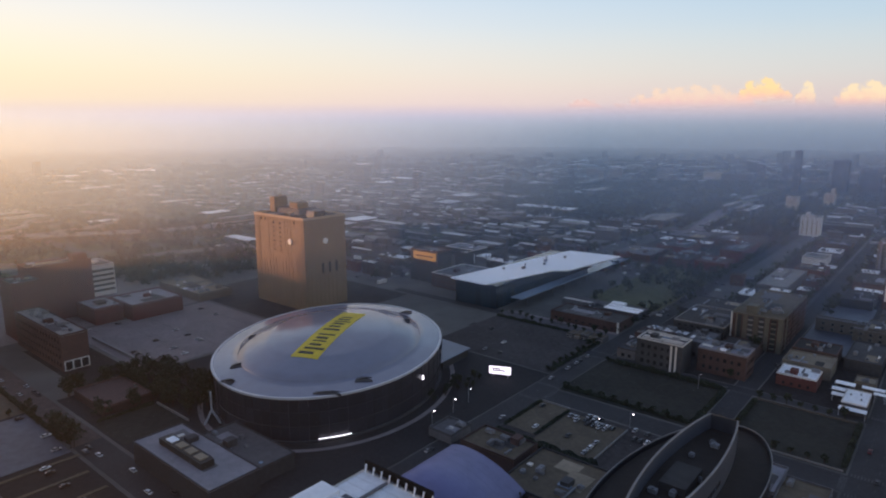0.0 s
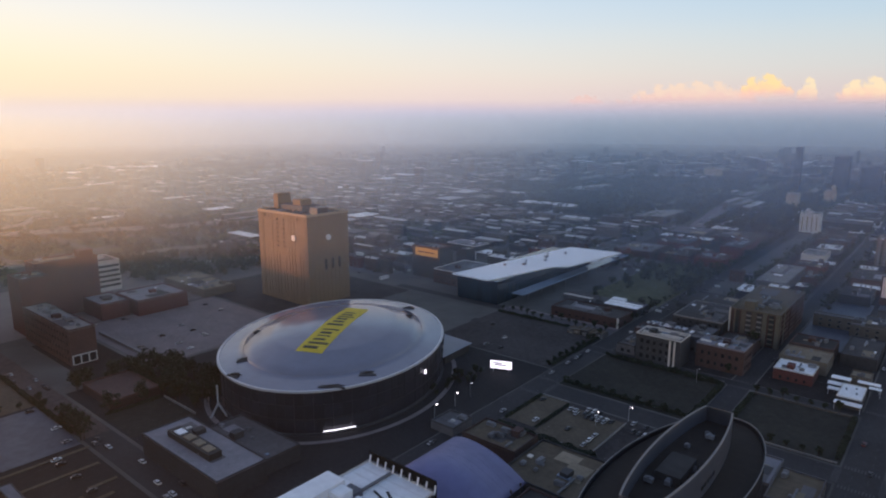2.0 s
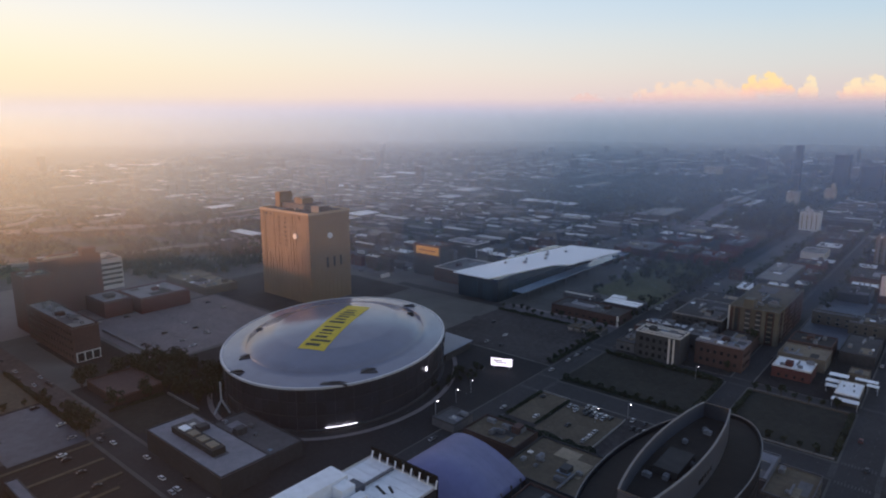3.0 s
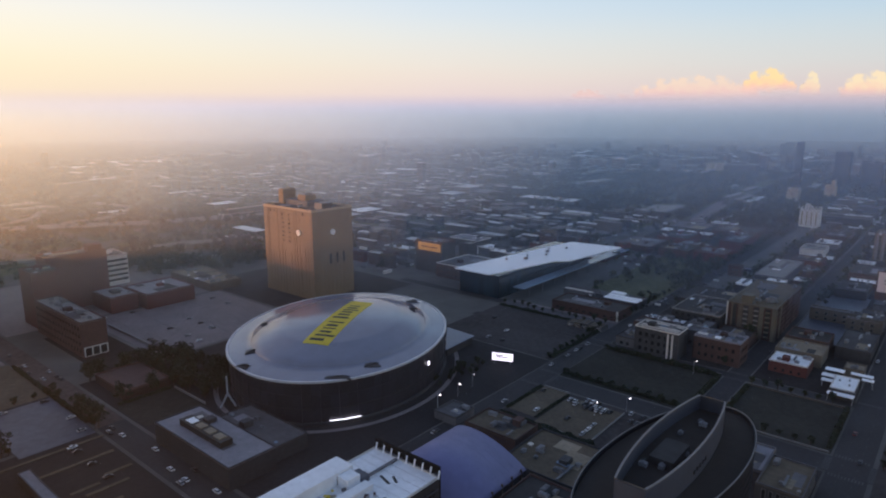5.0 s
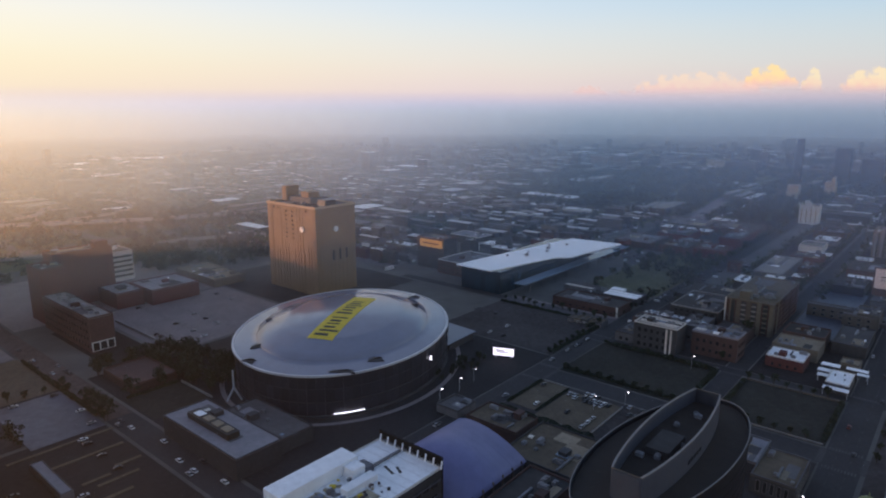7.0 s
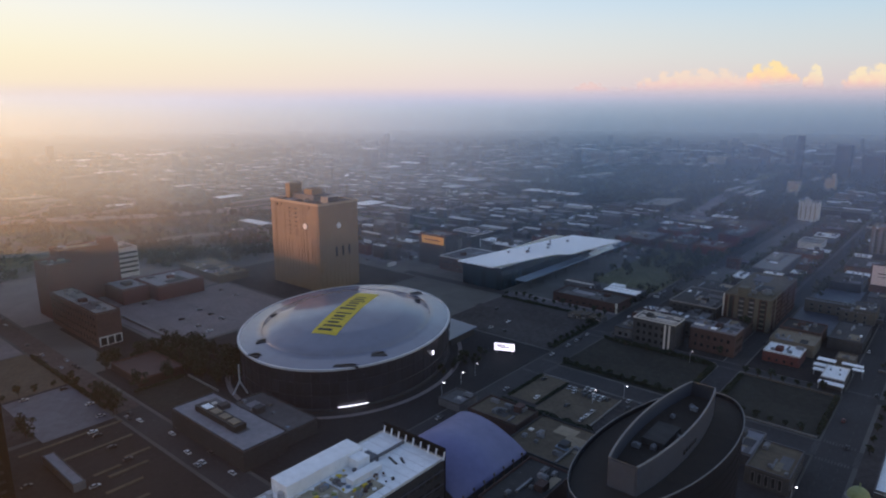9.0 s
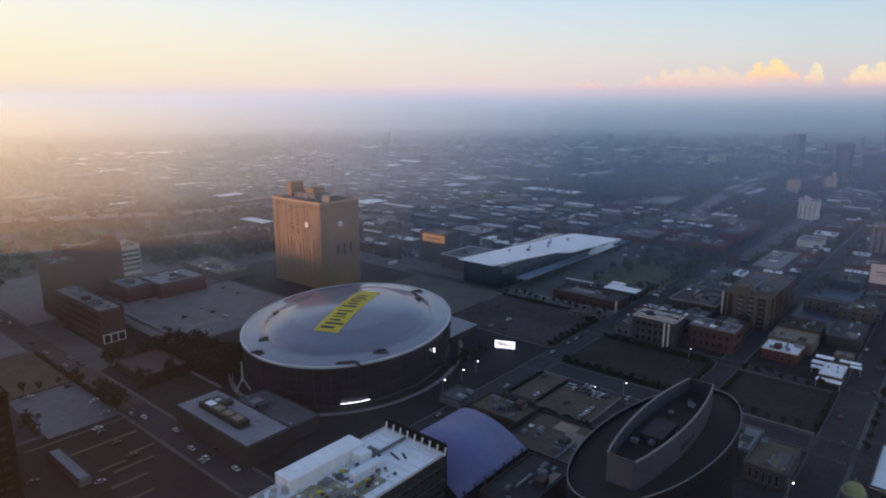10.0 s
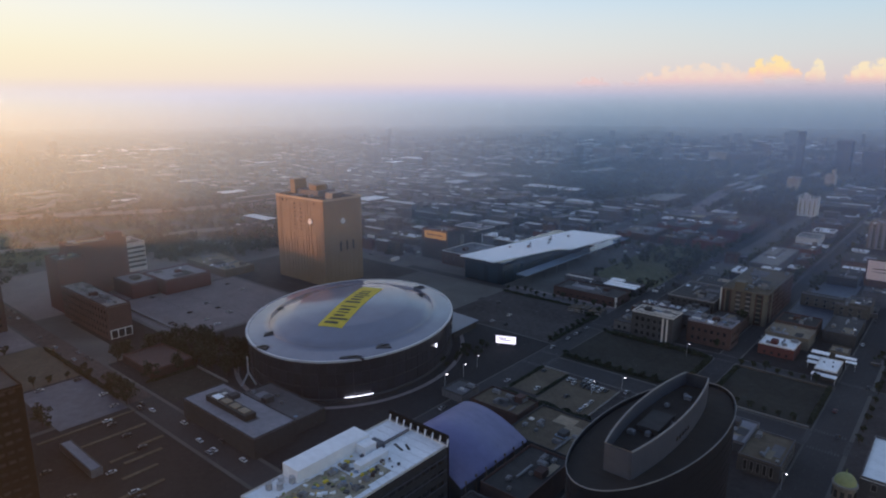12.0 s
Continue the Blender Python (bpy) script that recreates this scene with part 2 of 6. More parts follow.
UNITS = [roof_unit_mesh(2.6, 1.8, 1.5), roof_unit_mesh(4.5, 2.2, 1.9), roof_unit_mesh(1.6, 1.6, 1.2)]


def building(name, label, category, u0, u1, v0, v1, z, wall, roof, units=0, lip=0.9, group="", turn=0.0, cap=None, bare=False):
    """A flat-roofed building on the street grid, with its local x along v and y along u."""
    w, d = v1 - v0, u1 - u0
    ob = thing(name, place((u0 + u1) / 2, (v0 + v1) / 2, 0.0, turn), label, category, group)
    part("wall", box(-w / 2, w / 2, -d / 2, d / 2, -0.2, z - lip - 0.25), wall, ob)
    part("roof", box(-w / 2 + 0.01, w / 2 - 0.01, -d / 2 + 0.01, d / 2 - 0.01, z - lip - 0.25, z - lip), roof, ob)
    part("parapet", parapet(w, d, z - lip, lip), cap or wall, ob)
    rnd = random.Random(int(abs(u0) * 31 + abs(v0) * 7))
    top = z - lip
    if bare:
        return ob, w, d
    others = [m for m in (GREYROOF, TANROOF, DARKROOF, LILACROOF) if m != roof]
    for k in range(rnd.randrange(1, 4) if min(w, d) > 12 and roof != WHITEROOF else 0):
        pw_, pd_ = rnd.uniform(0.15, 0.45) * w, rnd.uniform(0.15, 0.45) * d
        px, py = rnd.uniform(-0.48, 0.48) * (w - pw_ - 2), rnd.uniform(-0.48, 0.48) * (d - pd_ - 2)
        part("roof_patch", box(px - pw_ / 2, px + pw_ / 2, py - pd_ / 2, py + pd_ / 2, top, top + 0.05 + 0.02 * k), rnd.choice(others), ob, "patch of newer roofing")
    if w * d > 380 and rnd.random() < 0.7:
        px, py = rnd.uniform(-0.3, 0.3) * w, rnd.uniform(-0.3, 0.3) * d
        part("stair_house", box(px - 2, px + 2, py - 2.6, py + 2.6, top, top + rnd.uniform(2.2, 3.4), 0.06), wall, ob)
    for k in range(rnd.randrange(0, 4) if w * d > 160 and min(w, d) > 9 else 0):
        px, py, s_ = rnd.uniform(-0.42, 0.42) * w, rnd.uniform(-0.42, 0.42) * d, rnd.uniform(0.6, 1.5)
        lx_, ly_ = (s_, s_ * rnd.uniform(1, 3)) if rnd.random() < 0.5 else (s_ * rnd.uniform(1, 3), s_)
        part("roof_hatch", box(px - lx_, px + lx_, py - ly_, py + ly_, top, top + rnd.uniform(0.5, 1.1), 0.06), rnd.choice((WHITEROOF, WHITEWALL, CONCRETE, PALEGLASS)), ob, "pale roof hatch")
    if w * d > 250:
        px, py, ln = rnd.uniform(-0.3, 0.3) * w, rnd.uniform(-0.3, 0.3) * d, rnd.uniform(0.2, 0.4) * d
        part("duct", box(px - 0.5, px + 0.5, py - ln / 2, py + ln / 2, top + 0.25, top + 1.1, 0.05), PLANT, ob)
        for q in (-0.4, 0.4):
            part("duct_support", box(px - 0.4, px + 0.4, py + ln * q - 0.15, py + ln * q + 0.15, top, top + 0.25), DARKWALL, ob)
    for _ in range(units):
        at = pose(rnd.uniform(-w / 2 + 3, w / 2 - 3), rnd.uniform(-d / 2 + 3, d / 2 - 3), z - lip, 0, 0, rnd.choice((0, 90)))
        part("roof_unit", rnd.choice(UNITS), None, ob, at=at)
    return ob, w, d


def slab(name, label, u0, u1, v0, v1, material, z=0.16, category="pavement"):
    cx, cy = gp((u0 + u1) / 2, (v0 + v1) / 2)
    w, d = v1 - v0, u1 - u0
    ob = part(name, box(-w / 2, w / 2, -d / 2, d / 2, -0.3, z), material)
    ob.matrix_world = pose(cx, cy, 0, 0, 0, TURN)
    return tagged(ob, label, category, kind="structure")


# ---------------------------------------------------------------- ground, sky backdrop and mist
def arc(radius, a0, a1, z0, z1, steps=72):
    bm = bmesh.new()
    rows = []
    for k in range(steps + 1):
        a = radians(a0 + (a1 - a0) * k / steps)
        x, y = radius * math.sin(a), radius * math.cos(a)
        rows.append((bm.verts.new((x, y, z0)), bm.verts.new((x, y, z1))))
    for (a, b), (c, d) in zip(rows, rows[1:]):
        bm.faces.new((a, c, d, b))
    return bm


bm = bmesh.new()
R_GROUND = 4700.0
rim = [bm.verts.new((R_GROUND * math.cos(a), R_GROUND * math.sin(a), 0)) for a in np.linspace(0, 2 * math.pi, 64, endpoint=False)]
bm.faces.new(rim)
tagged(part("ground", bm, EARTH), "dark city ground of asphalt and scrub to the horizon", "ground", kind="structure")


def ramp_node(n, stops, interpolation="EASE"):
    r = n.new("ShaderNodeValToRGB")
    cr = r.color_ramp
    cr.interpolation = interpolation
    while len(cr.elements) < len(stops):
        cr.elements.new(0.5)
    for e, (p, c) in zip(cr.elements, stops):
        e.position, e.color = p, (*c, 1)
    return r


R_SKY, SKY_LOW, SKY_HIGH = 4650.0, -150.0, 1750.0


def srgb(r, g, b):
    return tuple(k * ((c / 255 / 12.92) if c < 10 else (((c / 255) + 0.055) / 1.055) ** 2.4) for k, c in zip((0.98, 1.05, 0.985), (r, g, b)))


SKY_GAIN = 1.01 * 2 ** -EXPO


def sky_backdrop():
    """The dawn sky above the haze: pale blue overhead, cream towards the sun, a mauve band over the haze."""
    m, n, l = nodes_of("dawn_backdrop")
    n.clear()
    out, em = n.new("ShaderNodeOutputMaterial"), n.new("ShaderNodeEmission")
    co, sep = n.new("ShaderNodeTexCoord"), n.new("ShaderNodeSeparateXYZ")
    l.new(co.outputs["Object"], sep.inputs[0])
    up, side = n.new("ShaderNodeMapRange"), n.new("ShaderNodeMapRange")
    up.inputs["From Min"].default_value, up.inputs["From Max"].default_value = SKY_LOW, SKY_HIGH
    side.inputs["From Min"].default_value, side.inputs["From Max"].default_value = -2900, 2900
    l.new(sep.outputs["Z"], up.inputs["Value"])
    l.new(sep.outputs["X"], side.inputs["Value"])
    warp = n.new("ShaderNodeTexNoise")
    warp.inputs["Scale"].default_value = 0.0012
    l.new(co.outputs["Object"], warp.inputs["Vector"])
    soft = n.new("ShaderNodeMath")
    soft.operation = "MULTIPLY_ADD"
    soft.inputs[1].default_value = 0.02
    l.new(warp.outputs["Fac"], soft.inputs[0])
    l.new(up.outputs[0], soft.inputs[2])
    left = ramp_node(n, SKY_LEFT, "B_SPLINE")
    mid = ramp_node(n, SKY_MID, "B_SPLINE")
    right = ramp_node(n, SKY_RIGHT, "B_SPLINE")
    for r in (left, mid, right):
        l.new(soft.outputs[0], r.inputs[0])
    mixes = []
    for lo, hi in ((0.0, 0.5), (0.5, 1.0)):
        f = n.new("ShaderNodeMapRange")
        f.inputs["From Min"].default_value, f.inputs["From Max"].default_value = lo, hi
        l.new(side.outputs[0], f.inputs["Value"])
        mx = n.new("ShaderNodeMix")
        mx.data_type = "RGBA"
        l.new(f.outputs[0], mx.inputs["Factor"])
        mixes.append(mx)
    l.new(left.outputs[0], mixes[0].inputs["A"])
    l.new(mid.outputs[0], mixes[0].inputs["B"])
    l.new(mixes[0].outputs["Result"], mixes[1].inputs["A"])
    l.new(right.outputs[0], mixes[1].inputs["B"])
    l.new(mixes[1].outputs["Result"], em.inputs["Color"])
    em.inputs["Strength"].default_value = SKY_GAIN
    l.new(em.outputs[0], out.inputs["Surface"])
    return m


def lvl(y):
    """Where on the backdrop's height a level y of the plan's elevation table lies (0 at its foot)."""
    ang = math.atan((441 - y) / 1123) - radians(12.07)
    return max(0.0, min(1.0, (158 + R_SKY * math.tan(ang) - SKY_LOW) / (SKY_HIGH - SKY_LOW)))


SKY_LEFT = [(lvl(242), srgb(166, 160, 146)), (lvl(222), srgb(190, 184, 180)), (lvl(200), srgb(216, 208, 212)),
            (lvl(180), srgb(238, 217, 208)), (lvl(155), srgb(255, 234, 190)), (lvl(90), srgb(255, 246, 204)), (lvl(0), srgb(250, 248, 236)), (lvl(-120), srgb(205, 225, 240))]
SKY_MID = [(lvl(238), srgb(106, 113, 119)), (lvl(222), srgb(144, 152, 160)), (lvl(206), srgb(164, 171, 186)), (lvl(191), srgb(180, 183, 208)),
           (lvl(177), srgb(208, 196, 208)), (lvl(160), srgb(236, 216, 204)), (lvl(105), srgb(238, 231, 208)), (lvl(20), srgb(220, 234, 232)), (lvl(-120), srgb(175, 208, 232))]
SKY_RIGHT = [(lvl(238), srgb(86, 101, 117)), (lvl(226), srgb(116, 133, 145)), (lvl(209), srgb(148, 162, 174)), (lvl(192), srgb(166, 168, 182)),
             (lvl(177), srgb(196, 182, 190)), (lvl(158), srgb(216, 200, 194)), (lvl(112), srgb(212, 216, 205)), (lvl(30), srgb(190, 216, 222)), (lvl(-120), srgb(140, 190, 224))]
backdrop = part("sky_backdrop", arc(R_SKY, -52, 52, SKY_LOW, SKY_HIGH), sky_backdrop())
tagged(backdrop, "pale dawn sky, cream to blue over mauve haze", "sky", kind="structure")


def mist(radius, density, left, low, top, high, sunward_tint, far=False):
    """A sheet standing in for ground mist: clear at the ground, densest at roof height and above, thin again higher up;
    thicker and painted warmer towards the sun.
    """
    m, n, l = nodes_of("mist")
    n.clear()
    out, mix, clear = n.new("ShaderNodeOutputMaterial"), n.new("ShaderNodeMixShader"), n.new("ShaderNodeBsdfTransparent")
    body, dif, tra = n.new("ShaderNodeMixShader"), n.new("ShaderNodeBsdfDiffuse"), n.new("ShaderNodeBsdfTranslucent")
    co, sep = n.new("ShaderNodeTexCoord"), n.new("ShaderNodeSeparateXYZ")
    l.new(co.outputs["Object"], sep.inputs[0])
    rise, fall, side = n.new("ShaderNodeMapRange"), n.new("ShaderNodeMapRange"), n.new("ShaderNodeMapRange")
    rise.interpolation_type = fall.interpolation_type = "SMOOTHSTEP"
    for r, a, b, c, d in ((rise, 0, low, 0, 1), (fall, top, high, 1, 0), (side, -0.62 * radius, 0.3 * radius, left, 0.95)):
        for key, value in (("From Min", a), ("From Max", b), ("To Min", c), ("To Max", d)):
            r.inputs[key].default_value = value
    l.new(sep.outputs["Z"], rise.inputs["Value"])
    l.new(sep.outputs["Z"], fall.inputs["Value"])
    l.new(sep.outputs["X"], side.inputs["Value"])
    wisps = n.new("ShaderNodeTexNoise")
    wisps.inputs["Scale"].default_value = 4.0 / radius
    wisps.inputs["Detail"].default_value = 4.0
    l.new(co.outputs["Object"], wisps.inputs["Vector"])
    thick = n.new("ShaderNodeMapRange")
    thick.inputs["From Min"].default_value, thick.inputs["From Max"].default_value = 0.3, 0.7
    thick.inputs["To Min"].default_value, thick.inputs["To Max"].default_value = 0.82 * density, 1.1 * density
    l.new(wisps.outputs["Fac"], thick.inputs["Value"])
    value = thick.outputs[0]
    for other in (rise, fall, side):
        mul = n.new("ShaderNodeMath")
        mul.operation, mul.use_clamp = "MULTIPLY", True
        l.new(value, mul.inputs[0])
        l.new(other.outputs[0], mul.inputs[1])
        value = mul.outputs[0]
    # Sun warmth and sky blue are put into the mist's own colour.
    tone = ramp_node(n, ((0.0, sunward_tint), (0.45, (0.55, 0.70, 0.96)), (1.0, (0.32, 0.50, 0.86))), "LINEAR")
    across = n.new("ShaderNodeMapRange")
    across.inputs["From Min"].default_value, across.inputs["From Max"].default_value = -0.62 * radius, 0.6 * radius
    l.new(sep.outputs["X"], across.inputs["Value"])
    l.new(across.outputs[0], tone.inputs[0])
    body.inputs[0].default_value = 0.5
    for s in (dif, tra):
        l.new(tone.outputs[0], s.inputs["Color"])
    l.new(dif.outputs[0], body.inputs[1])
    l.new(tra.outputs[0], body.inputs[2])
    l.new(value, mix.inputs[0])
    l.new(clear.outputs[0], mix.inputs[1])
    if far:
        # Far sheets glow: the daylight scattered in the haze is put in as emission.
        haze, gleam = n.new("ShaderNodeEmission"), ramp_node(n, FAR_GLOW_TONES if radius > 2000 else MID_GLOW_TONES, "LINEAR")
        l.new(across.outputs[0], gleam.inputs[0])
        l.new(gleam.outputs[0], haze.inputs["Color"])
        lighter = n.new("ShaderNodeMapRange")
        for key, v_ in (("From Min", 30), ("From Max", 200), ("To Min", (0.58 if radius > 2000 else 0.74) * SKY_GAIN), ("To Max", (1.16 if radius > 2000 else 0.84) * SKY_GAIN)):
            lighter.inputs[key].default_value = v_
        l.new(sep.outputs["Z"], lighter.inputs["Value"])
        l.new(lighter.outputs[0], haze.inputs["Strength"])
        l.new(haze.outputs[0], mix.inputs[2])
    else:
        l.new(body.outputs[0], mix.inputs[2])
    l.new(mix.outputs[0], out.inputs["Surface"])
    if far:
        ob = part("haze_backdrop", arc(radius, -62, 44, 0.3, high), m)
        return tagged(ob, "glowing sheet for pale dawn haze over the far city", "haze", "far haze", "structure")
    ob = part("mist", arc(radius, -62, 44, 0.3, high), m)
    return tagged(ob, "thin mist sheet, sun warmth and sky blue painted in", "mist", "mist over the city", "stuff")


# Glow colours painted on the far haze sheets, sunward end first.
FAR_GLOW_TONES = ((0.0, srgb(242, 231, 205)), (0.2, srgb(222, 218, 218)), (0.45, srgb(194, 200, 205)), (0.7, srgb(166, 180, 187)), (1.0, srgb(142, 161, 172)))
MID_GLOW_TONES = ((0.0, (1.42, 1.2, 0.74)), (0.2, (0.98, 0.92, 0.72)), (0.45, srgb(204, 210, 222)), (0.7, srgb(132, 164, 196)), (1.0, srgb(92, 132, 178)))
# The 130 m sheet is an added veil that lifts the dark tones.
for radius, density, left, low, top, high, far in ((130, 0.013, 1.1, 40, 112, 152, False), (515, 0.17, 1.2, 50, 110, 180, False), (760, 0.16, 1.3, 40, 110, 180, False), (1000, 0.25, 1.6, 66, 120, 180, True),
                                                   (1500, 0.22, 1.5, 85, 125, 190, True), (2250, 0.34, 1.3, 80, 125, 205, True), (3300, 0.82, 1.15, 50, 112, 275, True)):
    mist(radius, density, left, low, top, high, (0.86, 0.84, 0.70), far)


def cloud(az, up, wide, tall, seed, low_tint, high_tint, density=1.0):
    """A heap of far cumulus just above the haze, on a glowing card with the sunrise light put into its colours."""
    m, n, l = nodes_of("cloud")
    n.clear()
    out, mix, clear, em = (n.new(k) for k in ("ShaderNodeOutputMaterial", "ShaderNodeMixShader", "ShaderNodeBsdfTransparent", "ShaderNodeEmission"))
    co, sep = n.new("ShaderNodeTexCoord"), n.new("ShaderNodeSeparateXYZ")
    l.new(co.outputs["Object"], sep.inputs[0])

    def calc(op, a, b=None, c=None):
        q = n.new("ShaderNodeMath")
        q.operation = op
        for i, x in enumerate((a, b, c)):
            if x is None:
                continue
            if isinstance(x, (int, float)):
                q.inputs[i].default_value = x
            else:
                l.new(x, q.inputs[i])
        return q.outputs[0]

    puff = n.new("ShaderNodeTexNoise")
    puff.noise_dimensions = "4D"
    puff.inputs["W"].default_value = seed
    puff.inputs["Scale"].default_value = 2.3 / tall
    puff.inputs["Detail"].default_value = 5.0
    puff.inputs["Roughness"].default_value = 0.46
    l.new(co.outputs["Object"], puff.inputs["Vector"])
    x, z = calc("DIVIDE", sep.outputs["X"], wide / 2), calc("DIVIDE", sep.outputs["Z"], tall)
    bulk = calc("SUBTRACT", 1.0, calc("ADD", calc("MULTIPLY", x, x), calc("MULTIPLY", z, z)))
    body = calc("ADD", bulk, calc("MULTIPLY", calc("SUBTRACT", puff.outputs["Fac"], 0.5), 2.3))
    edge = n.new("ShaderNodeMapRange")
    edge.interpolation_type = "SMOOTHSTEP"
    edge.inputs["From Min"].default_value, edge.inputs["From Max"].default_value = -0.08, 0.28
    l.new(body, edge.inputs["Value"])
    foot = n.new("ShaderNodeMapRange")
    foot.interpolation_type = "SMOOTHSTEP"
    foot.inputs["From Min"].default_value, foot.inputs["From Max"].default_value = 0.0, 0.5
    l.new(z, foot.inputs["Value"])
    alpha = calc("MULTIPLY", calc("MULTIPLY", edge.outputs[0], foot.outputs[0]), density)
    # Darker rosy foot and golden top paint the low sun on the heap.
    tone = ramp_node(n, ((0.1, low_tint), (0.75, high_tint)))
    l.new(calc("ADD", z, calc("MULTIPLY", calc("SUBTRACT", puff.outputs["Fac"], 0.5), 0.9)), tone.inputs[0])
    l.new(tone.outputs[0], em.inputs["Color"])
    em.inputs["Strength"].default_value = SKY_GAIN
    l.new(alpha, mix.inputs[0])
    l.new(clear.outputs[0], mix.inputs[1])
    l.new(em.outputs[0], mix.inputs[2])
    l.new(mix.outputs[0], out.inputs["Surface"])
    bm = bmesh.new()
    bmesh.ops.create_grid(bm, x_segments=2, y_segments=2, size=0.5, matrix=Matrix.Rotation(radians(90), 4, "X"))
    for v in bm.verts:
        v.co = Vector((v.co.x * wide * 1.2, 0, (v.co.z + 0.5) * tall * 1.5))
    ob = part("cloud", bm, m)
    a = radians(az)
    ob.matrix_world = pose(4600 * math.sin(a), 4600 * math.cos(a), up, 0, 0, -az)
    return tagged(ob, "peach cumulus cloud low over the haze, sunlight painted in", "cloud", "clouds", "structure")


PEACH, GOLD, ROSE = srgb(255, 200, 178), srgb(255, 226, 164), srgb(250, 194, 184)
for az, up, wide, tall, seed, lo, hi, dens in ((21.2, 250, 900, 150, 1.3, ROSE, srgb(255, 224, 188), 0.6), (26.4, 285, 350, 150, 5.3, PEACH, GOLD, 1.0),
                                               (29.3, 262, 120, 145, 7.7, PEACH, srgb(255, 234, 184), 0.75), (33.4, 250, 420, 150, 9.2, PEACH, srgb(255, 232, 184), 0.85),
                                               (12.5, 258, 240, 70, 3.4, ROSE, PEACH, 0.35)):
    cloud(az, up, wide, tall, seed, lo, hi, dens)


# ---------------------------------------------------------------- streets, blocks and lots near the arena
def road(label, u0, u1, v0, v1, z=0.03):
    return slab("road", label, u0, u1, v0, v1, STREET, z, "road")


for v, half in ((-28, 8), (-98, 6), (-191, 7)):
    road("grey asphalt street running between city blocks", 60, 1150, v - half, v + half, 0.03)
for u, half, v0, v1 in ((125, 7, -330, -199), (321, 8, -184, 60), (399, 4, -300, 60)):
    road("dark asphalt cross street between city blocks", u - half, u + half, v0, v1, 0.06)
slab("road", "rosy worn street beside the brick offices", 118, 132, -760, -330, ROSEROAD, 0.06, "road")
slab("road", "dark side street in front of the glass hall", 435, 445, -420, -300, STREET, 0.06, "road")
slab("road", "pale worn side street behind the parking lot", 435, 445, -300, -199, CITYBLOCK, 0.06, "road")


def street_marks(u0, u1, v, step=9.0):
    """Lane dashes and the crossing bars of one street, joined."""
    bm = bmesh.new()
    u = u0
    while u < u1:
        add_box(bm, v - 0.12, v + 0.12, u, u + 3.2, 0.05, 0.068)
        u += step
    ob = part("lane_dashes", bm, LINE)
    ob.matrix_world = pose(0, 0, 0, 0, 0, TURN)
    return tagged(ob, "white lane dashes on the asphalt street", "road marking", kind="structure")


for v in (-31, -25, -98, -191):
    street_marks(150, 620, v)


def crossing(u, v, across, along_u):
    """Crosswalk bars over one street."""
    bm = bmesh.new()
    k = -across / 2
    while k < across / 2:
        if along_u:
            add_box(bm, v + k, v + k + 0.6, u - 1.5, u + 1.5, 0.075, 0.09)
        else:
            add_box(bm, v - 1.5, v + 1.5, u + k, u + k + 0.6, 0.075, 0.09)
        k += 1.3
    ob = part("crosswalk", bm, WORNPAINT)
    ob.matrix_world = pose(0, 0, 0, 0, 0, TURN)
    return tagged(ob, "worn white crosswalk bars on the street", "road marking", kind="structure")


for u, v, across in ((310, -191, 12), (332, -191, 12), (310, -98, 10), (332, -98, 10), (311, -28, 14), (331, -28, 14), (394, -98, 10), (404, -98, 10), (394, -191, 12), (404, -191, 12), (404, -28, 14)):
    crossing(u, v, across, True)
for u, v in ((321, -183), (321, -106), (321, -90), (321, -37), (321, -19)):
    crossing(u, v, 14, False)

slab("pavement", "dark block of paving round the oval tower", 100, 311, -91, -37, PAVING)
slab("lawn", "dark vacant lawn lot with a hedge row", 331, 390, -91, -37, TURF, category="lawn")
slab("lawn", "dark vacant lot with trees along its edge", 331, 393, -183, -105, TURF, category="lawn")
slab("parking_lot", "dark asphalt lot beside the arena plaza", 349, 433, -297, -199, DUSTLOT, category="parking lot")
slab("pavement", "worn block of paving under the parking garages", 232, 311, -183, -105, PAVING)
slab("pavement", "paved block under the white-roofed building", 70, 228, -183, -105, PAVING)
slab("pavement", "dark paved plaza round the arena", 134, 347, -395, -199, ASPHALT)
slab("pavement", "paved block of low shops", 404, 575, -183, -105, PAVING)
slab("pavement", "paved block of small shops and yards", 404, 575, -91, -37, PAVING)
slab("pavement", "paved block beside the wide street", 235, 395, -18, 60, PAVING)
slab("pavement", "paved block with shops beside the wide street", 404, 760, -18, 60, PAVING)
slab("parking_lot", "large pale asphalt parking lot", 186, 300, -520, -399, PALE_LOT, category="parking lot")
slab("parking_lot", "small sunken parking lot behind a low wall", 150, 183, -500, -399, LOT, category="parking lot")
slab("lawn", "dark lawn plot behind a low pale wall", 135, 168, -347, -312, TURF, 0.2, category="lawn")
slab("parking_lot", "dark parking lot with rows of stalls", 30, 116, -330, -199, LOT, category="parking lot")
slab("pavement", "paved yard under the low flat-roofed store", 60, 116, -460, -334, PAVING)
slab("parking_lot", "smooth asphalt parking lot, sky reflection put into its blue", 82, 116, -388, -326, SKYTINT_LOT, 0.24, category="parking lot")
slab("pavement", "dusty forecourt of the brick hall", 446, 449.8, -297, -199, PALE_LOT, 0.2)
slab("parking_lot", "open blue-grey asphalt lot beside small shops", 500, 574.5, -90.5, -56, SKYTINT_LOT, 0.24, category="parking lot")
slab("parking_lot", "blue-grey asphalt lot beyond the side street", 590, 648, -89, -57, SKYTINT_LOT, 0.28, category="parking lot")
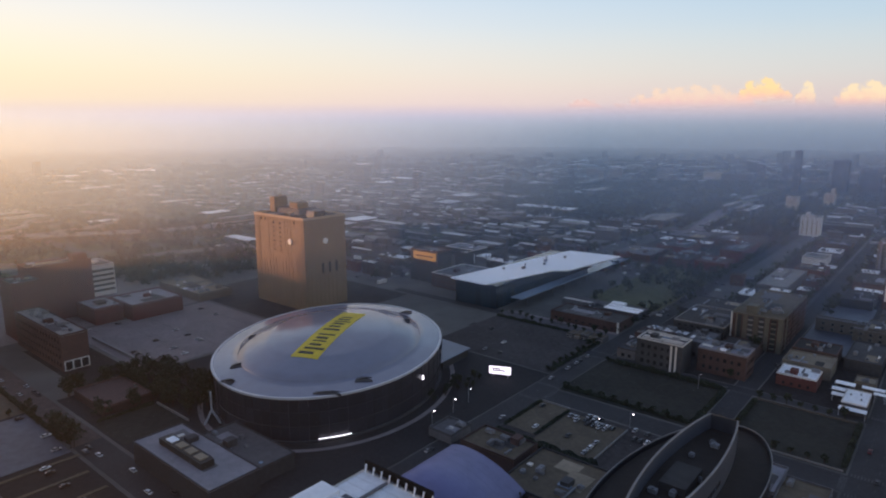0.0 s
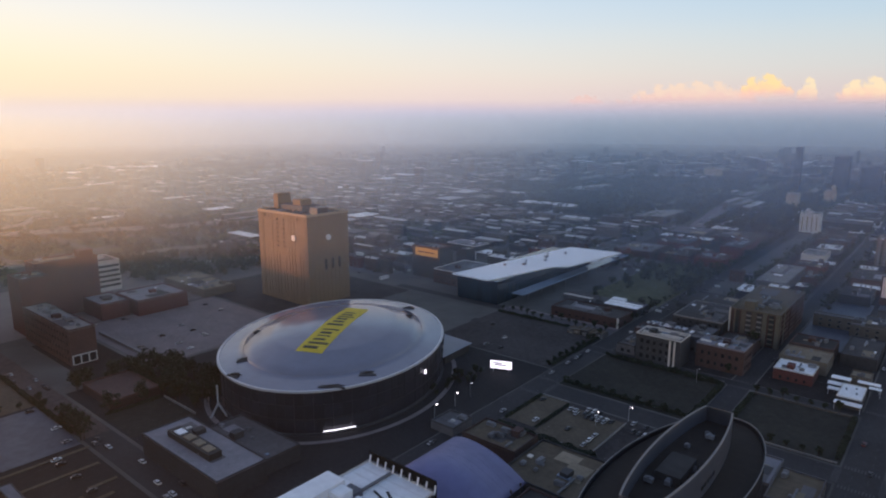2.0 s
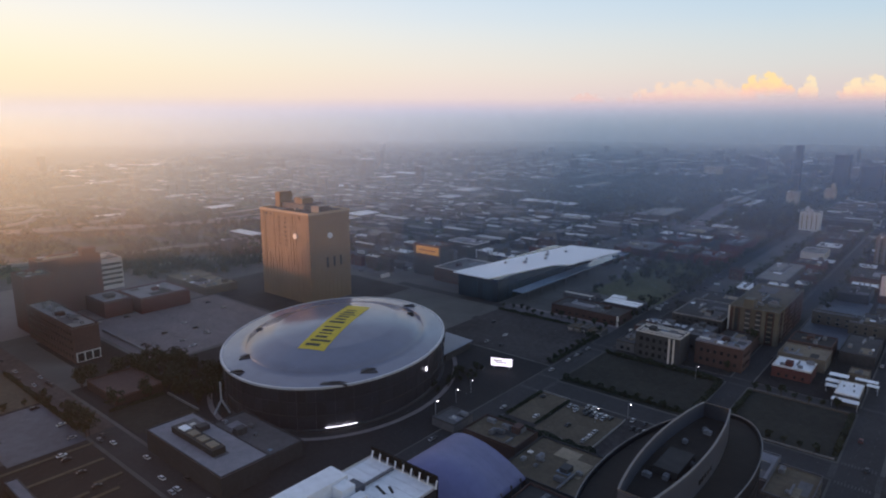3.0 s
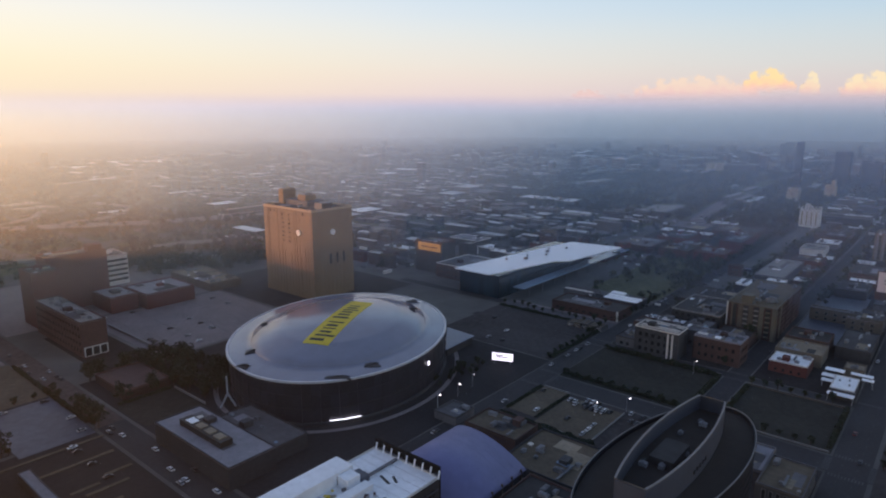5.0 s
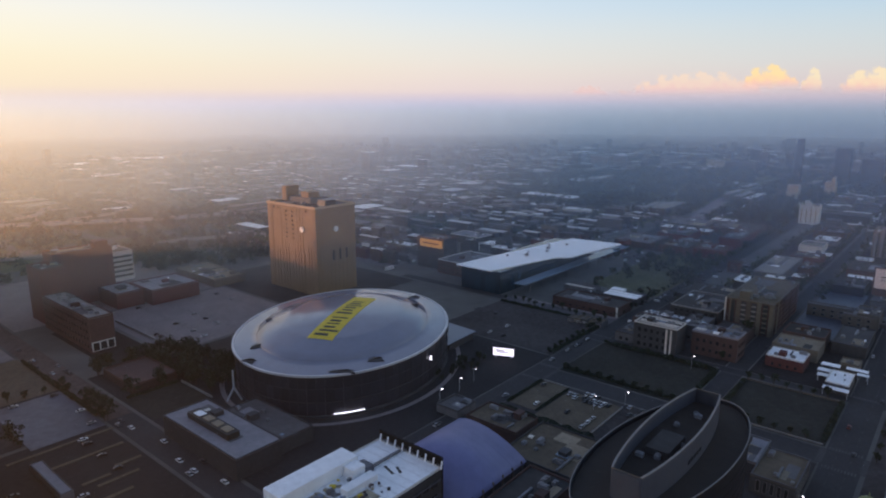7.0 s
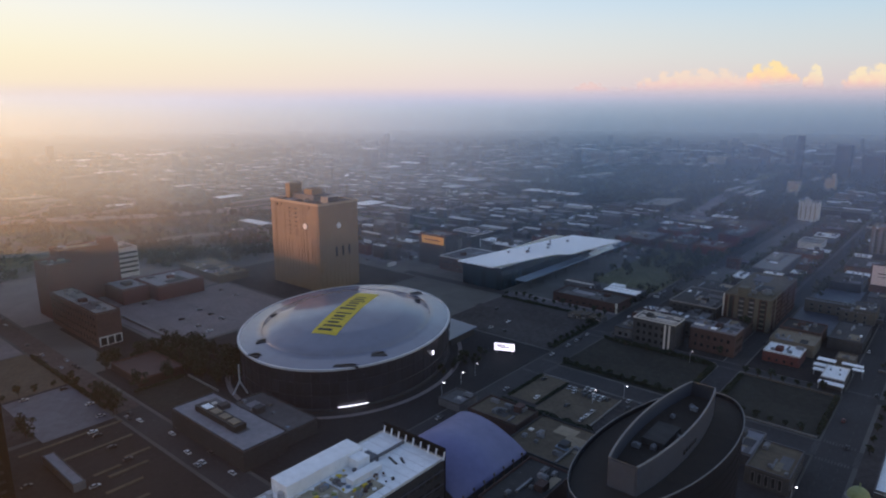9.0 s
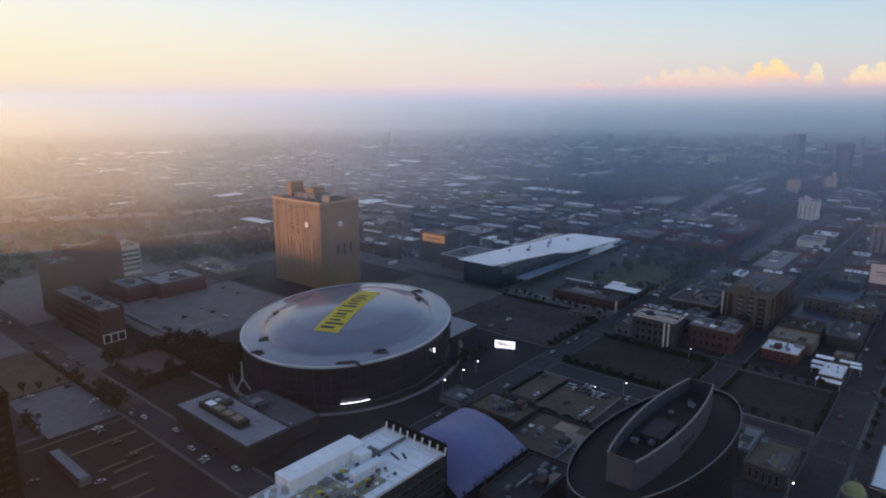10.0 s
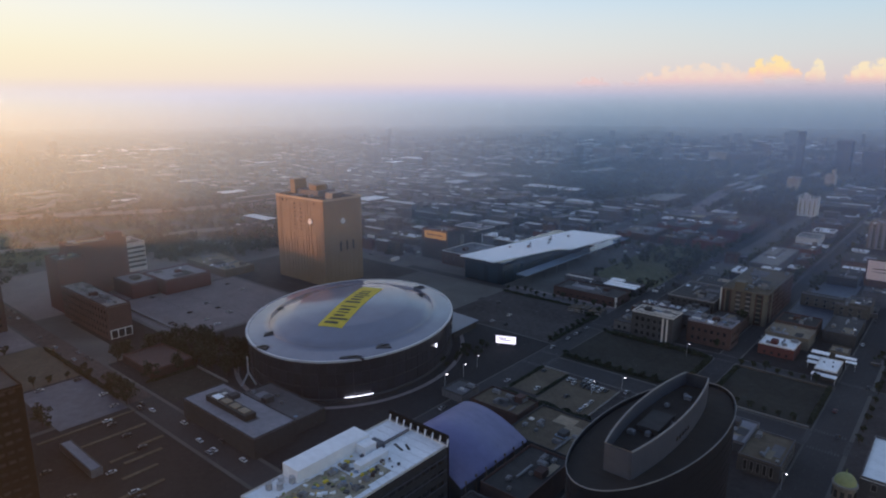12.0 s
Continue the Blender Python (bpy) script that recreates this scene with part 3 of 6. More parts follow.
slab("parking_lot", "bare brown gravel yard", 60, 117, -462, -391, CARDECK, 0.22, category="parking lot")
slab("parking_lot", "bare dusty parking lot", 20, 116, -600, -464, PALE_LOT, category="parking lot")
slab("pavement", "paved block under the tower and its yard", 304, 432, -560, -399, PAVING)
slab("lawn", "grey-green park lawn with scattered trees", 527, 703, -263, -199, GRASS, category="lawn")
slab("pavement", "paved block of brick offices", 134, 300, -680, -524, PALE_LOT)

plot_wall = part("plot_wall", box(-17, 17, -0.3, 0.3, 0.0, 1.3), CONCRETE)
plot_wall.matrix_world = place(168.6, -330, 0.12)
tagged(plot_wall, "low pale wall along the dark lawn", "wall")
low_wall = part("low_wall", box(-33, 33, -0.5, 0.5, 0.0, 2.0), CONCRETE)
low_wall.matrix_world = place(192.0, -458, 0.1)
tagged(low_wall, "long pale concrete retaining wall of the parking lot", "wall")


def stall_lines(u0, u1, v0, v1, rows, pitch=2.8, z=0.175):
    bm = bmesh.new()
    for r in range(rows):
        u = u0 + (u1 - u0) * (r + 0.5) / rows
        add_box(bm, v0, v1, u - 0.07, u + 0.07, z, z + 0.01)
        v = v0
        while v < v1:
            add_box(bm, v - 0.06, v + 0.06, u - 4.5, u + 4.5, z + 0.004, z + 0.014)
            v += pitch
    ob = part("stall_lines", bm, LINE)
    ob.matrix_world = pose(0, 0, 0, 0, 0, TURN)
    return tagged(ob, "faded white parking stall lines", "road marking", kind="structure")


for v, u0, u1 in ((-320, 70, 117), (-301, 80, 114), (-282, 102, 114), (-277, 86, 98), (-271, 90, 108), (-259, 84, 100), (-245, 74, 96)):
    isle = part("kerb_island", box(-1.1, 1.1, -(u1 - u0) / 2, (u1 - u0) / 2, 0, 0.35, 0.05), CARDECK)
    isle.matrix_world = place((u0 + u1) / 2, v, 0.16)
    tagged(isle, "long pale concrete kerb island in the lot", "kerb", "kerb islands in the lot")
for u, v, half, turn in ((390.5, -64, 26, 0), (395, -143, 37, 0), (331.5, -64, 26, 0)):
    edge = part("boundary_wall", box(-half, half, -0.2, 0.2, 0, 0.9, 0.04), BUFF if u < 392 and u > 350 else CONCRETE)
    edge.matrix_world = place(u, v, 0.16, turn)
    tagged(edge, "low pale wall along the vacant lot", "wall", "lot walls")
stall_lines(190, 296, -515, -405, 5)
stall_lines(352, 430, -290, -205, 4)


# ---------------------------------------------------------------- the arena
AR_A, AR_B, AR_Z = 83.6, 65.2, 23.6
arena = thing("arena", pose(-63.7, 389.0, 0, 0, 0, -10.9), "round glass-walled sports arena with a grey domed roof", "arena")


def oval(a, b, k=96, grow=0.0):
    return [((b + grow) * math.sin(t), (a + grow) * math.cos(t)) for t in np.linspace(0, 2 * math.pi, k, endpoint=False)]


def dome_z(x, y):
    """Height of the arena's roof: a sloping outer ring, a step, and the inner dome."""
    r = math.hypot(x / AR_B, y / AR_A)
    if r > 0.80:
        return AR_Z + 0.3 + (1 - r) * 5.0
    if r > 0.56:
        return AR_Z + 2.4 + (0.80 - r) * 22.0
    return AR_Z + 7.68 + 3.0 * (1 - (r / 0.56) ** 2)


part("drum", prism(oval(AR_A, AR_B, 96, -3.0), -0.2, AR_Z - 0.6), DARKWALL, arena, "dark inner wall behind the glass")
bm = bmesh.new()
rings = [1.0, 0.93, 0.86, 0.805, 0.80, 0.795, 0.72, 0.64, 0.58, 0.56, 0.54, 0.45, 0.3, 0.15]
loops = []
for r in rings:
    z_of = (lambda x, y: dome_z(x, y)) if r != 0.80 else (lambda x, y: AR_Z + 1.8)
    loops.append([bm.verts.new((x * r, y * r, z_of(x * r, y * r))) for x, y in oval(AR_A, AR_B)])
for lo, hi in zip(loops, loops[1:]):
    for i in range(96):
        bm.faces.new((lo[i], lo[(i + 1) % 96], hi[(i + 1) % 96], hi[i]))
bm.faces.new(loops[-1])
bmesh.ops.recalc_face_normals(bm, faces=list(bm.faces))
for f in bm.faces:
    f.smooth = True
part("roof", bm, DOME, arena, "grey domed membrane roof with a stepped ring")
part("rim", band(oval(AR_A, AR_B, 96, 0.6), oval(AR_A, AR_B, 96, -0.7), AR_Z - 0.5, AR_Z + 0.55), CAP, arena, "pale metal rim round the roof")
part("plinth", band(oval(AR_A, AR_B, 96, 0.5), oval(AR_A, AR_B, 96, -2.5), 0.0, 1.2), DARKWALL, arena)
part("lower_band", band(oval(AR_A, AR_B, 96, -0.3), oval(AR_A, AR_B, 96, -2.6), 8.0, 8.5), DARKWALL, arena)
fine = oval(AR_A, AR_B, 3000, -1.0)
steps = [math.dist(fine[i], fine[(i + 1) % 3000]) for i in range(3000)]
total = sum(steps)
BAYS = 96
pw = total / BAYS
panel = mesh_of("glass_panel", box(-pw / 2 + 0.06, pw / 2 - 0.06, -0.35, 0.1, 0, 7.2), DARKGLASS)
mullion = mesh_of("mullion", box(-0.12, 0.12, -0.5, 0.2, 0, 22.0), DARKWALL)
run, k = 0.0, 0
for i in range(3000):
    if run >= k * pw and k < BAYS:
        (x0, y0), (x1, y1) = fine[i], fine[(i + 1) % 3000]
        ang = math.degrees(math.atan2(y1 - y0, x1 - x0))
        for tier in range(3):
            part("glass_panel", panel, None, arena, at=pose(x0, y0, 1.3 + 7.35 * tier, 0, 0, ang + 180))
        if k % 2 == 0:
            part("mullion", mullion, None, arena, at=pose(x0, y0, 1.1, 0, 0, ang + 180) @ pose(pw / 2, 0, 0))
        k += 1
    run += steps[i]


def to_arena(x, y):
    """World to the arena's own axes."""
    c, s = math.cos(radians(10.9)), math.sin(radians(10.9))
    dx, dy = x + 63.7, y - 389.0
    return c * dx - s * dy, s * dx + c * dy


# the yellow band across the dome, with dark bars for its writing
BAND_A, BAND_B, BAND_W = (-71.5, 342.0), (-54.0, 417.0), 15.6


def on_band(s, t, lift):
    """A point s along and t across the band (0 to 1), lifted off the dome."""
    ax, ay = to_arena(*BAND_A)
    bx, by = to_arena(*BAND_B)
    length = math.hypot(bx - ax, by - ay)
    nx, ny = (by - ay) / length, -(bx - ax) / length
    x, y = ax + (bx - ax) * s + nx * BAND_W * (t - 0.5), ay + (by - ay) * s + ny * BAND_W * (t - 0.5)
    return x, y, dome_z(x, y) + lift


def dome_patch(s0, s1, t0, t1, lift, ns=24, nt=4):
    bm = bmesh.new()
    top = [[bm.verts.new(on_band(s0 + (s1 - s0) * i / ns, t0 + (t1 - t0) * j / nt, lift)) for j in range(nt + 1)] for i in range(ns + 1)]
    for i in range(ns):
        for j in range(nt):
            bm.faces.new((top[i][j], top[i][j + 1], top[i + 1][j + 1], top[i + 1][j]))
    edge = bmesh.ops.extrude_face_region(bm, geom=list(bm.faces))
    for v in edge["geom"]:
        if isinstance(v, bmesh.types.BMVert):
            v.co.z -= 0.12
    bmesh.ops.recalc_face_normals(bm, faces=list(bm.faces))
    return bm


banner = part("roof_sign", dome_patch(0, 1, 0, 1, 0.22), YELLOW, arena, "yellow sign band across the dome")
bars = ((0.05, 0.10, 0.15, 0.7), (0.125, 0.165, 0.2, 0.95), (0.19, 0.23, 0.25, 0.7), (0.26, 0.285, 0.25, 0.75), (0.31, 0.36, 0.25, 0.7), (0.385, 0.415, 0.2, 0.85),
        (0.49, 0.54, 0.15, 0.8), (0.565, 0.61, 0.25, 0.7), (0.635, 0.68, 0.25, 0.7), (0.70, 0.73, 0.2, 0.85), (0.755, 0.80, 0.25, 0.7), (0.825, 0.855, 0.25, 0.7))
for s0, s1, t0, t1 in bars:
    s1 -= 0.28 * (s1 - s0)
    part("bar", dome_patch(s0, s1, t0, t1, 0.34, 4, 3), BLACK, banner, "plain dark bar")

# dark dormers on the roof
for x, y, w, d, turn in ((-108.2, 346.3, 9, 5, 30), (-107.0, 326.0, 8, 5, -20), (-37.8, 327.1, 9, 5, 20), (-53.7, 311.3, 14, 3, 8),
                         (-22.1, 447.2, 9, 4, 10), (-20.1, 416.7, 8, 5, -25), (-112.3, 386.9, 4, 3, 0)):
    lx, ly = to_arena(x, y)
    bm = prism([(-w / 2, -d / 2), (w / 2, -d / 2), (w * 0.3, d / 4), (-w * 0.4, d / 2)], -0.6, 0.5)
    for x0, y0, x1, y1, top in ((-w / 2, -d / 3, w / 2, d / 3, 1.6), (-w / 5, d / 2, w / 3, -d / 2, 1.2)):
        ridge = [bm.verts.new(p) for p in ((x0, y0, 0.4), (x1, y1, 0.4), ((x0 + x1) / 2 + w * 0.2, (y0 + y1) / 2 + 0.2, top), (x0 + 0.3, y0 + d * 0.35, 0.4))]
        bm.faces.new(ridge[:3]), bm.faces.new((ridge[0], ridge[2], ridge[3])), bm.faces.new((ridge[3], ridge[2], ridge[1]))
    part("dormer", bm, DARKWALL, arena, "dark angular roof vent", at=pose(lx, ly, dome_z(lx, ly), 0, 0, turn))
# light strip at the foot of the facade
for k_ in range(9):
    deg = 148.5 + 1.5 * k_
    t = radians(deg)
    part("light", box(-1.04, 1.04, -0.25, 0.05, 2.05, 2.4), STRIPLIGHT, arena, "thin white wall light",
         at=pose((AR_B + 0.5) * math.sin(t), (AR_A + 0.5) * math.cos(t), 0, 0, 0, 180 - deg))
# pale footpath curving round the arena
walkway = part("footpath", band(oval(AR_A, AR_B, 96, 9.0), oval(AR_A, AR_B, 96, 6.2), 0.05, 0.24), PALE_LOT)
walkway.matrix_world = arena.matrix_world.copy()
tagged(walkway, "pale concrete footpath curving round the arena", "pavement", kind="structure")
# lit window high on the facade
t = radians(108)
part("lit_window", box(-1.4, 1.4, -0.9, 0.1, 14.6, 16.4, 0.05), STRIPLIGHT, arena, "lit white window", at=pose((AR_B - 0.6) * math.sin(t), (AR_A - 0.6) * math.cos(t), 0, 0, 0, 90 + 18))
# pale forked column
bm = bmesh.new()
for x0, x1, z0, z1 in ((0, 0, 8, 18), (0, -4, 8, 0), (0, 4, 8, 0)):
    a, b = Vector((x0, 0, z0)), Vector((x1, 0, z1))
    ax = (b - a).normalized()
    e = ax.cross(Vector((0, 1, 0))).normalized() * 0.45
    f = Vector((0, 0.45, 0))
    ends = [[bm.verts.new(p + s * e + q * f) for s, q in ((-1, -1), (1, -1), (1, 1), (-1, 1))] for p in (a, b)]
    for i in range(4):
        bm.faces.new((ends[0][i], ends[0][(i + 1) % 4], ends[1][(i + 1) % 4], ends[1][i]))
    bm.faces.new(ends[0]), bm.faces.new(ends[1])
bmesh.ops.recalc_face_normals(bm, faces=list(bm.faces))
fork = part("forked_column", bm, CAP)
fork.matrix_world = pose(-117.5, 327.0, 0.16, 0, 0, 15)
tagged(fork, "pale steel forked column beside the arena wall", "column")

# glass entrance wedge
wedge = thing("entrance_hall", pose(9.7, 424.0, 0.1, 0, 0, 0), "low blue glass-roofed entrance hall of the arena", "building")
part("wall", prism([(-6, -22), (11, 2), (-5, 19)], 0, 5.0), DARKWALL, wedge)
bm = prism([(-7.5, -25), (13, 3), (-6, 22)], 5.0, 5.5)
part("roof", bm, BLUEROOF, wedge, "pale blue glass roof")

# LED screen on its posts
screen = thing("video_screen", place(323.5, -220.4, 0.1, 24), "lit white video screen on posts at the street corner", "screen")
part("housing", box(-7.2, 7.2, -0.2, 0.7, 1.6, 7.4, 0.1), DARKWALL, screen)
for i in range(6):
    part("panel", box(-6.8 + i * 2.28, -6.8 + (i + 1) * 2.28 - 0.06, -0.34, -0.2, 1.9, 7.1), SCREENLIGHT, screen, "glowing white panel")
for z_, x0_, x1_ in ((5.2, -5.2, 0.5), (4.0, -4.2, 3.5)):
    part("bar", box(x0_, x1_, -0.42, -0.34, z_, z_ + 0.7), GREYROOF, screen, "plain grey bar")
for x in (-5, 5):
    part("post", box(x - 0.25, x + 0.25, 0.0, 0.5, 0, 1.6), STEEL, screen)

# ---------------------------------------------------------------- arena annexes
annex, w, d = building("annex", "grey flat-roofed service building with a long roof box", "building", 131, 155, -293, -228, 11.0, DARKWALL, LILACROOF, 0, 0.5)
sk = part("skylight_curb", box(-19, 17, -3.2, 3.2, 10.5, 13.5, 0.1), BLACK, annex, "long dark roof box", at=pose(-2, -2, 0))
for i in range(4):
    part("skylight", box(-15 + i * 8, -9.5 + i * 8, -2.0, 2.0, 13.5, 14.0, 0.08), TANROOF if i else WHITEROOF, sk, "pale skylight panel")
annex, w, d = building("annex", "low grey flat-roofed wing beside the arena", "building", 156.5, 176, -280, -232, 8.0, DARKWALL, GREYROOF, 4, 0.6)

# ---------------------------------------------------------------- tan telephone tower
tower, w, d = building("tower", "tan stone windowless office tower with rooftop plant", "tower", 336, 381, -493.5, -425, 79.0, TANSTONE, DARKROOF, 3, 1.4, cap=TANPALE)
rib = mesh_of("pier", box(-1.6, 1.6, -0.22, 0.05, 0, 76.5), TANSTONE)
for i in range(9):
    if i in (0, 2, 5, 6, 8):
        part("pier", rib, None, tower, at=pose(-w / 2 + w * (i + 0.5) / 9, -d / 2, 0))
for i in (0, 5):
    part("pier", rib, None, tower, at=pose(w / 2, -d / 2 + d * (i + 0.5) / 6, 0, 0, 0, 90))
slit = window_mesh(2.1, 2.4, TANDARK, WINDOW)
wide_slit = window_mesh(3.0, 1.6, TANDARK, WINDOW)
for r in range(7):
    for x in (-6.5, 2.5):
        part("window", wide_slit, None, tower, at=pose(x, -d / 2, 48 + r * 3.9))
for r in range(8):
    part("window", slit, None, tower, at=pose(30.5, -d / 2, 40 + r * 4.2))
for x in (-30, -24, -18, 8, 14, 22):
    part("window", slit, None, tower, at=pose(x, -d / 2, 73.2))
# Slightly raised upright strips in darker tan stone, of four heights.
dark_strips = [mesh_of("groove", box(-0.45, 0.45, -0.28, 0.05, 0, h_), TANDARK) for h_ in (40.0, 27.0, 34.0, 19.0)]
groove = dark_strips[0]
for i, x in enumerate((-31.5, -27.8, -22.0, -18.4, -13.2, -9, -5.1, 0.4, 4.1, 9, 17.6, 23.5, 27)):
    part("groove", dark_strips[(i * 7 + i // 3) % 4], None, tower, "narrow darker upright strip", at=pose(x, -d / 2, 2 + 3.0 * ((i * 5) % 3)))
for i in range(8):
    part("groove", groove, None, tower, "narrow darker upright strip", at=pose(w / 2, -d / 2 + 2.2 + 4.5 * i, -6 + 2.5 * ((i * 5) % 3), 0, 0, 90))
for x in (-27.0, 12.5):
    part("groove", mesh_of("groove", box(-0.35, 0.35, -0.3, 0.05, 0, 76.0), TANDARK), None, tower, "narrow darker upright strip", at=pose(x, -d / 2, 1))
tall = mesh_of("tall_window", box(-1.0, 1.0, -0.36, 0.05, 0, 9.0), WINDOW)
for i in (2, 3, 4):
    part("tall_window", tall, None, tower, "tall dark window slot", at=pose(w / 2, -d / 2 + d * (i + 0.5) / 6, 30, 0, 0, 90))
part("plinth_band", band([(-w / 2 - 0.4, -d / 2 - 0.4), (w / 2 + 0.4, -d / 2 - 0.4), (w / 2 + 0.4, d / 2 + 0.4), (-w / 2 - 0.4, d / 2 + 0.4)],
                         [(-w / 2, -d / 2), (w / 2, -d / 2), (w / 2, d / 2), (-w / 2, d / 2)], 77.0, 78.2), TANPALE, tower, "pale stone cornice")


def disc(r, depth, k=24):
    bm = prism([(r * math.cos(a), r * math.sin(a)) for a in np.linspace(0, 2 * math.pi, k, endpoint=False)], 0, depth)
    return bm


roundel = mesh_of("roundel", disc(2.5, 0.9), WHITEROOF)
part("roundel", roundel, None, tower, "plain white disc sign", at=pose(16.5, -d / 2 - 0.55, 58, 90, 0, 0))
part("roundel", roundel, None, tower, "plain white disc sign", at=pose(w / 2 + 0.55, -1.0, 58, 90, 0, 90))
pent = part("penthouse", box(-24, 8, -6, 14, 77.6, 82.5, 0.2), GREYWALL, tower, "grey rooftop plant house")
part("plant_tower", box(-31, -24.1, -8, 6, 77.6, 91.5, 0.2), TANSTONE, tower, "tall tan lift house")
part("plant_screen", box(-8, 3, -4, 8, 82.5, 87.5, 0.2), TANSTONE, tower, "tan plant screen")
part("plant_box", box(22.5, 32.5, -10, 2, 77.6, 83.5, 0.2), CONCRETE, tower, "pale lift house")
part("louvre", box(32.5, 32.9, -9.6, 1.6, 78.4, 83.2), BLACK, tower, "dark louvre")
# Proud band in darker stone, painting the shade below the cornice.
part("shade_band", band([(-w / 2 - 0.15, -d / 2 - 0.15), (w / 2 + 0.15, -d / 2 - 0.15), (w / 2 + 0.15, d / 2 + 0.15), (-w / 2 - 0.15, d / 2 + 0.15)],
                        [(-w / 2 + 0.1, -d / 2 + 0.1), (w / 2 - 0.1, -d / 2 + 0.1), (w / 2 - 0.1, d / 2 - 0.1), (-w / 2 + 0.1, d / 2 - 0.1)], 76.2, 77.0), TANDARK, tower, "dark band, cornice shade put into its colour")

# ---------------------------------------------------------------- glass press hall with its white slanted roof
hall = thing("press_hall", place(528, -313, 0), "long dark glass hall under a white slanted roof", "building")
HW, HD = 76.0, 176.0
part("wall", box(-38, 5, -84, 84, -0.2, 16.2), TEALGLASS, hall, "dark teal glass walls")
bm = prism([(-42, -87), (-3, -87), (14, -4), (25, 5), (35, 97), (-20, 90)], 20.2, 21.2)
part("roof", bm, WHITEROOF, hall, "thin white flat roof")
part("upper_wall", box(-38, 5, -84, 84, 16.2, 20.2), TEALGLASS, hall, "dark clerestory glass")
part("canopy", box(11.5, 23, -71, 146, 8.6, 9.4), PALEGLASS, hall, "long pale canopy")
glass_bay = mesh_of("glass_panel", box(-2.6, 2.6, -0.2, 0.05, 0, 15.2), TEALGLASS)
for i in range(30):
    part("glass_panel", glass_bay, None, hall, at=pose(5, -84 + 168 * (i + 0.5) / 30, 0.5, 0, 0, 90))
for i in range(8):
    part("glass_panel", glass_bay, None, hall, at=pose(-38 + 43 * (i + 0.5) / 8, -84, 0.5))
post = mesh_of("column", box(-0.3, 0.3, -0.3, 0.3, 0, 8.6), GREYROOF)
for i in range(9):
    part("column", post, None, hall, at=pose(21.5, -60 + i * 22, 0))
for i in range(7):
    part("roof_unit", UNITS[i % 3], None, hall, at=pose(-24 + (i * 13) % 20, -30 + i * 14, 21.2, 0, 0, 90))

# brick tower with an orange sign box
signed, w, d = building("brick_block", "dark brown block with an orange sign band", "building", 479, 500, -438, -402, 32.0, DARKWALL, DARKROOF, 2, cap=BRICK)
part("sign", box(-15, 15, -0.5, -0.05, 22, 30, 0.1), SIGNORANGE, signed, "orange sign panel with plain bars", at=pose(1, -d / 2, 0))
part("bar", box(-11, 11, -0.62, -0.5, 25.4, 26.6), BRICK, signed, "plain dark bar", at=pose(1, -d / 2, 0))
face_windows(signed, w, d, "right", 5, 4, 3, 5.2, 2.2, 2.6)
low, w, d = building("brick_shed", "low red brick works building with a white eave", "building", 470, 520, -402, -362, 14.0, BRICK, GREYROOF, 3, cap=WHITEWALL)
face_windows(low, w, d, "near", 2, 7, 2, 5, 3, 2.5)

# ---------------------------------------------------------------- white-roofed building with plant on its roof
white, w, d = building("white_roofed_building", "dark building with a bright white roof and plant", "building", 88, 160, -168.6, -135.5, 30.0, DARKWALL, WHITEROOF, 0, 0.5, cap=WHITEWALL)
part("plant_house", box(-16.5, -7.5, -18.5, 16.5, 29.5, 34.5, 0.15), WHITEROOF, white, "long white plant house")
part("stair_house", box(-7.4, -2, 9, 15, 29.5, 33.6, 0.15), WHITEROOF, white, "white stair house")
part("stair_house", box(-7.4, -1.5, 15.1, 19, 29.5, 32, 0.1), GREYPANEL, white, "grey lean-to")
part("duct", box(0, 4, 1, 15.5, 29.5, 32.0, 0.15), WHITEROOF, white, "white roof duct")
part("end_wall", box(-w / 2, w / 2, d / 2 + 0.3, d / 2 + 0.9, 0.0, 33.6), DARKSHADE, white, "dark end wall rising above the roof")
stub = mesh_of("fence_post", box(-0.3, 0.3, -0.14, 0.14, 0, 3.2), WHITEROOF)
for i in range(9):
    part("fence_post", stub, None, white, at=pose(-15 + i * 4.0, d / 2 - 1.0, 29.5, -14, 0, 0))
fin = mesh_of("fin", box(-1.1, 1.1, -0.12, 0.12, 0, 0.7), GREYPANEL)
for i in range(9):
    part("fin", fin, None, white, at=pose(-13 + i * 3.6, d / 2 - 0.3, 30.0))
rnd = random.Random(5)
part("roof_patch", box(-6.5, 13.5, -30, -3, 29.5, 29.56), RUSTROOF, white, "brown stained roof patch")
part("roof_patch", box(5, 12, -3, 9, 29.5, 29.57), RUSTROOF, white, "brown stained roof patch")
for i in range(13):
    x, y = rnd.uniform(-6, 14), rnd.uniform(-34, 0)
    part("roof_unit", rnd.choice(UNITS), None, white, at=pose(x, y, 29.5, 0, 0, rnd.choice((0, 90))))
for i in range(96):
    x, y = rnd.uniform(-7, 13), rnd.uniform(-33, 6)
    s_ = rnd.uniform(0.35, 1.1)
    part("crate", box(-s_, s_, -0.6 * s_, 0.6 * s_, 0, rnd.uniform(0.4, 1.1), 0.05), (WHITEROOF, RUSTROOF, DARKWALL, WHITEWALL, YELLOW, COPPER, PALEGLASS, WHITEROOF)[i % 8], white, at=pose(x, y, 29.5, 0, 0, rnd.uniform(0, 90)))
for i in range(4):
    y = -26 + i * 2.6
    tw = part("cooling_tower", disc(1.2, 2.4, 16), STEEL, white, "round steel cooling fan", at=pose(-13 + 3 * (i % 2), y - 1, 29.5))
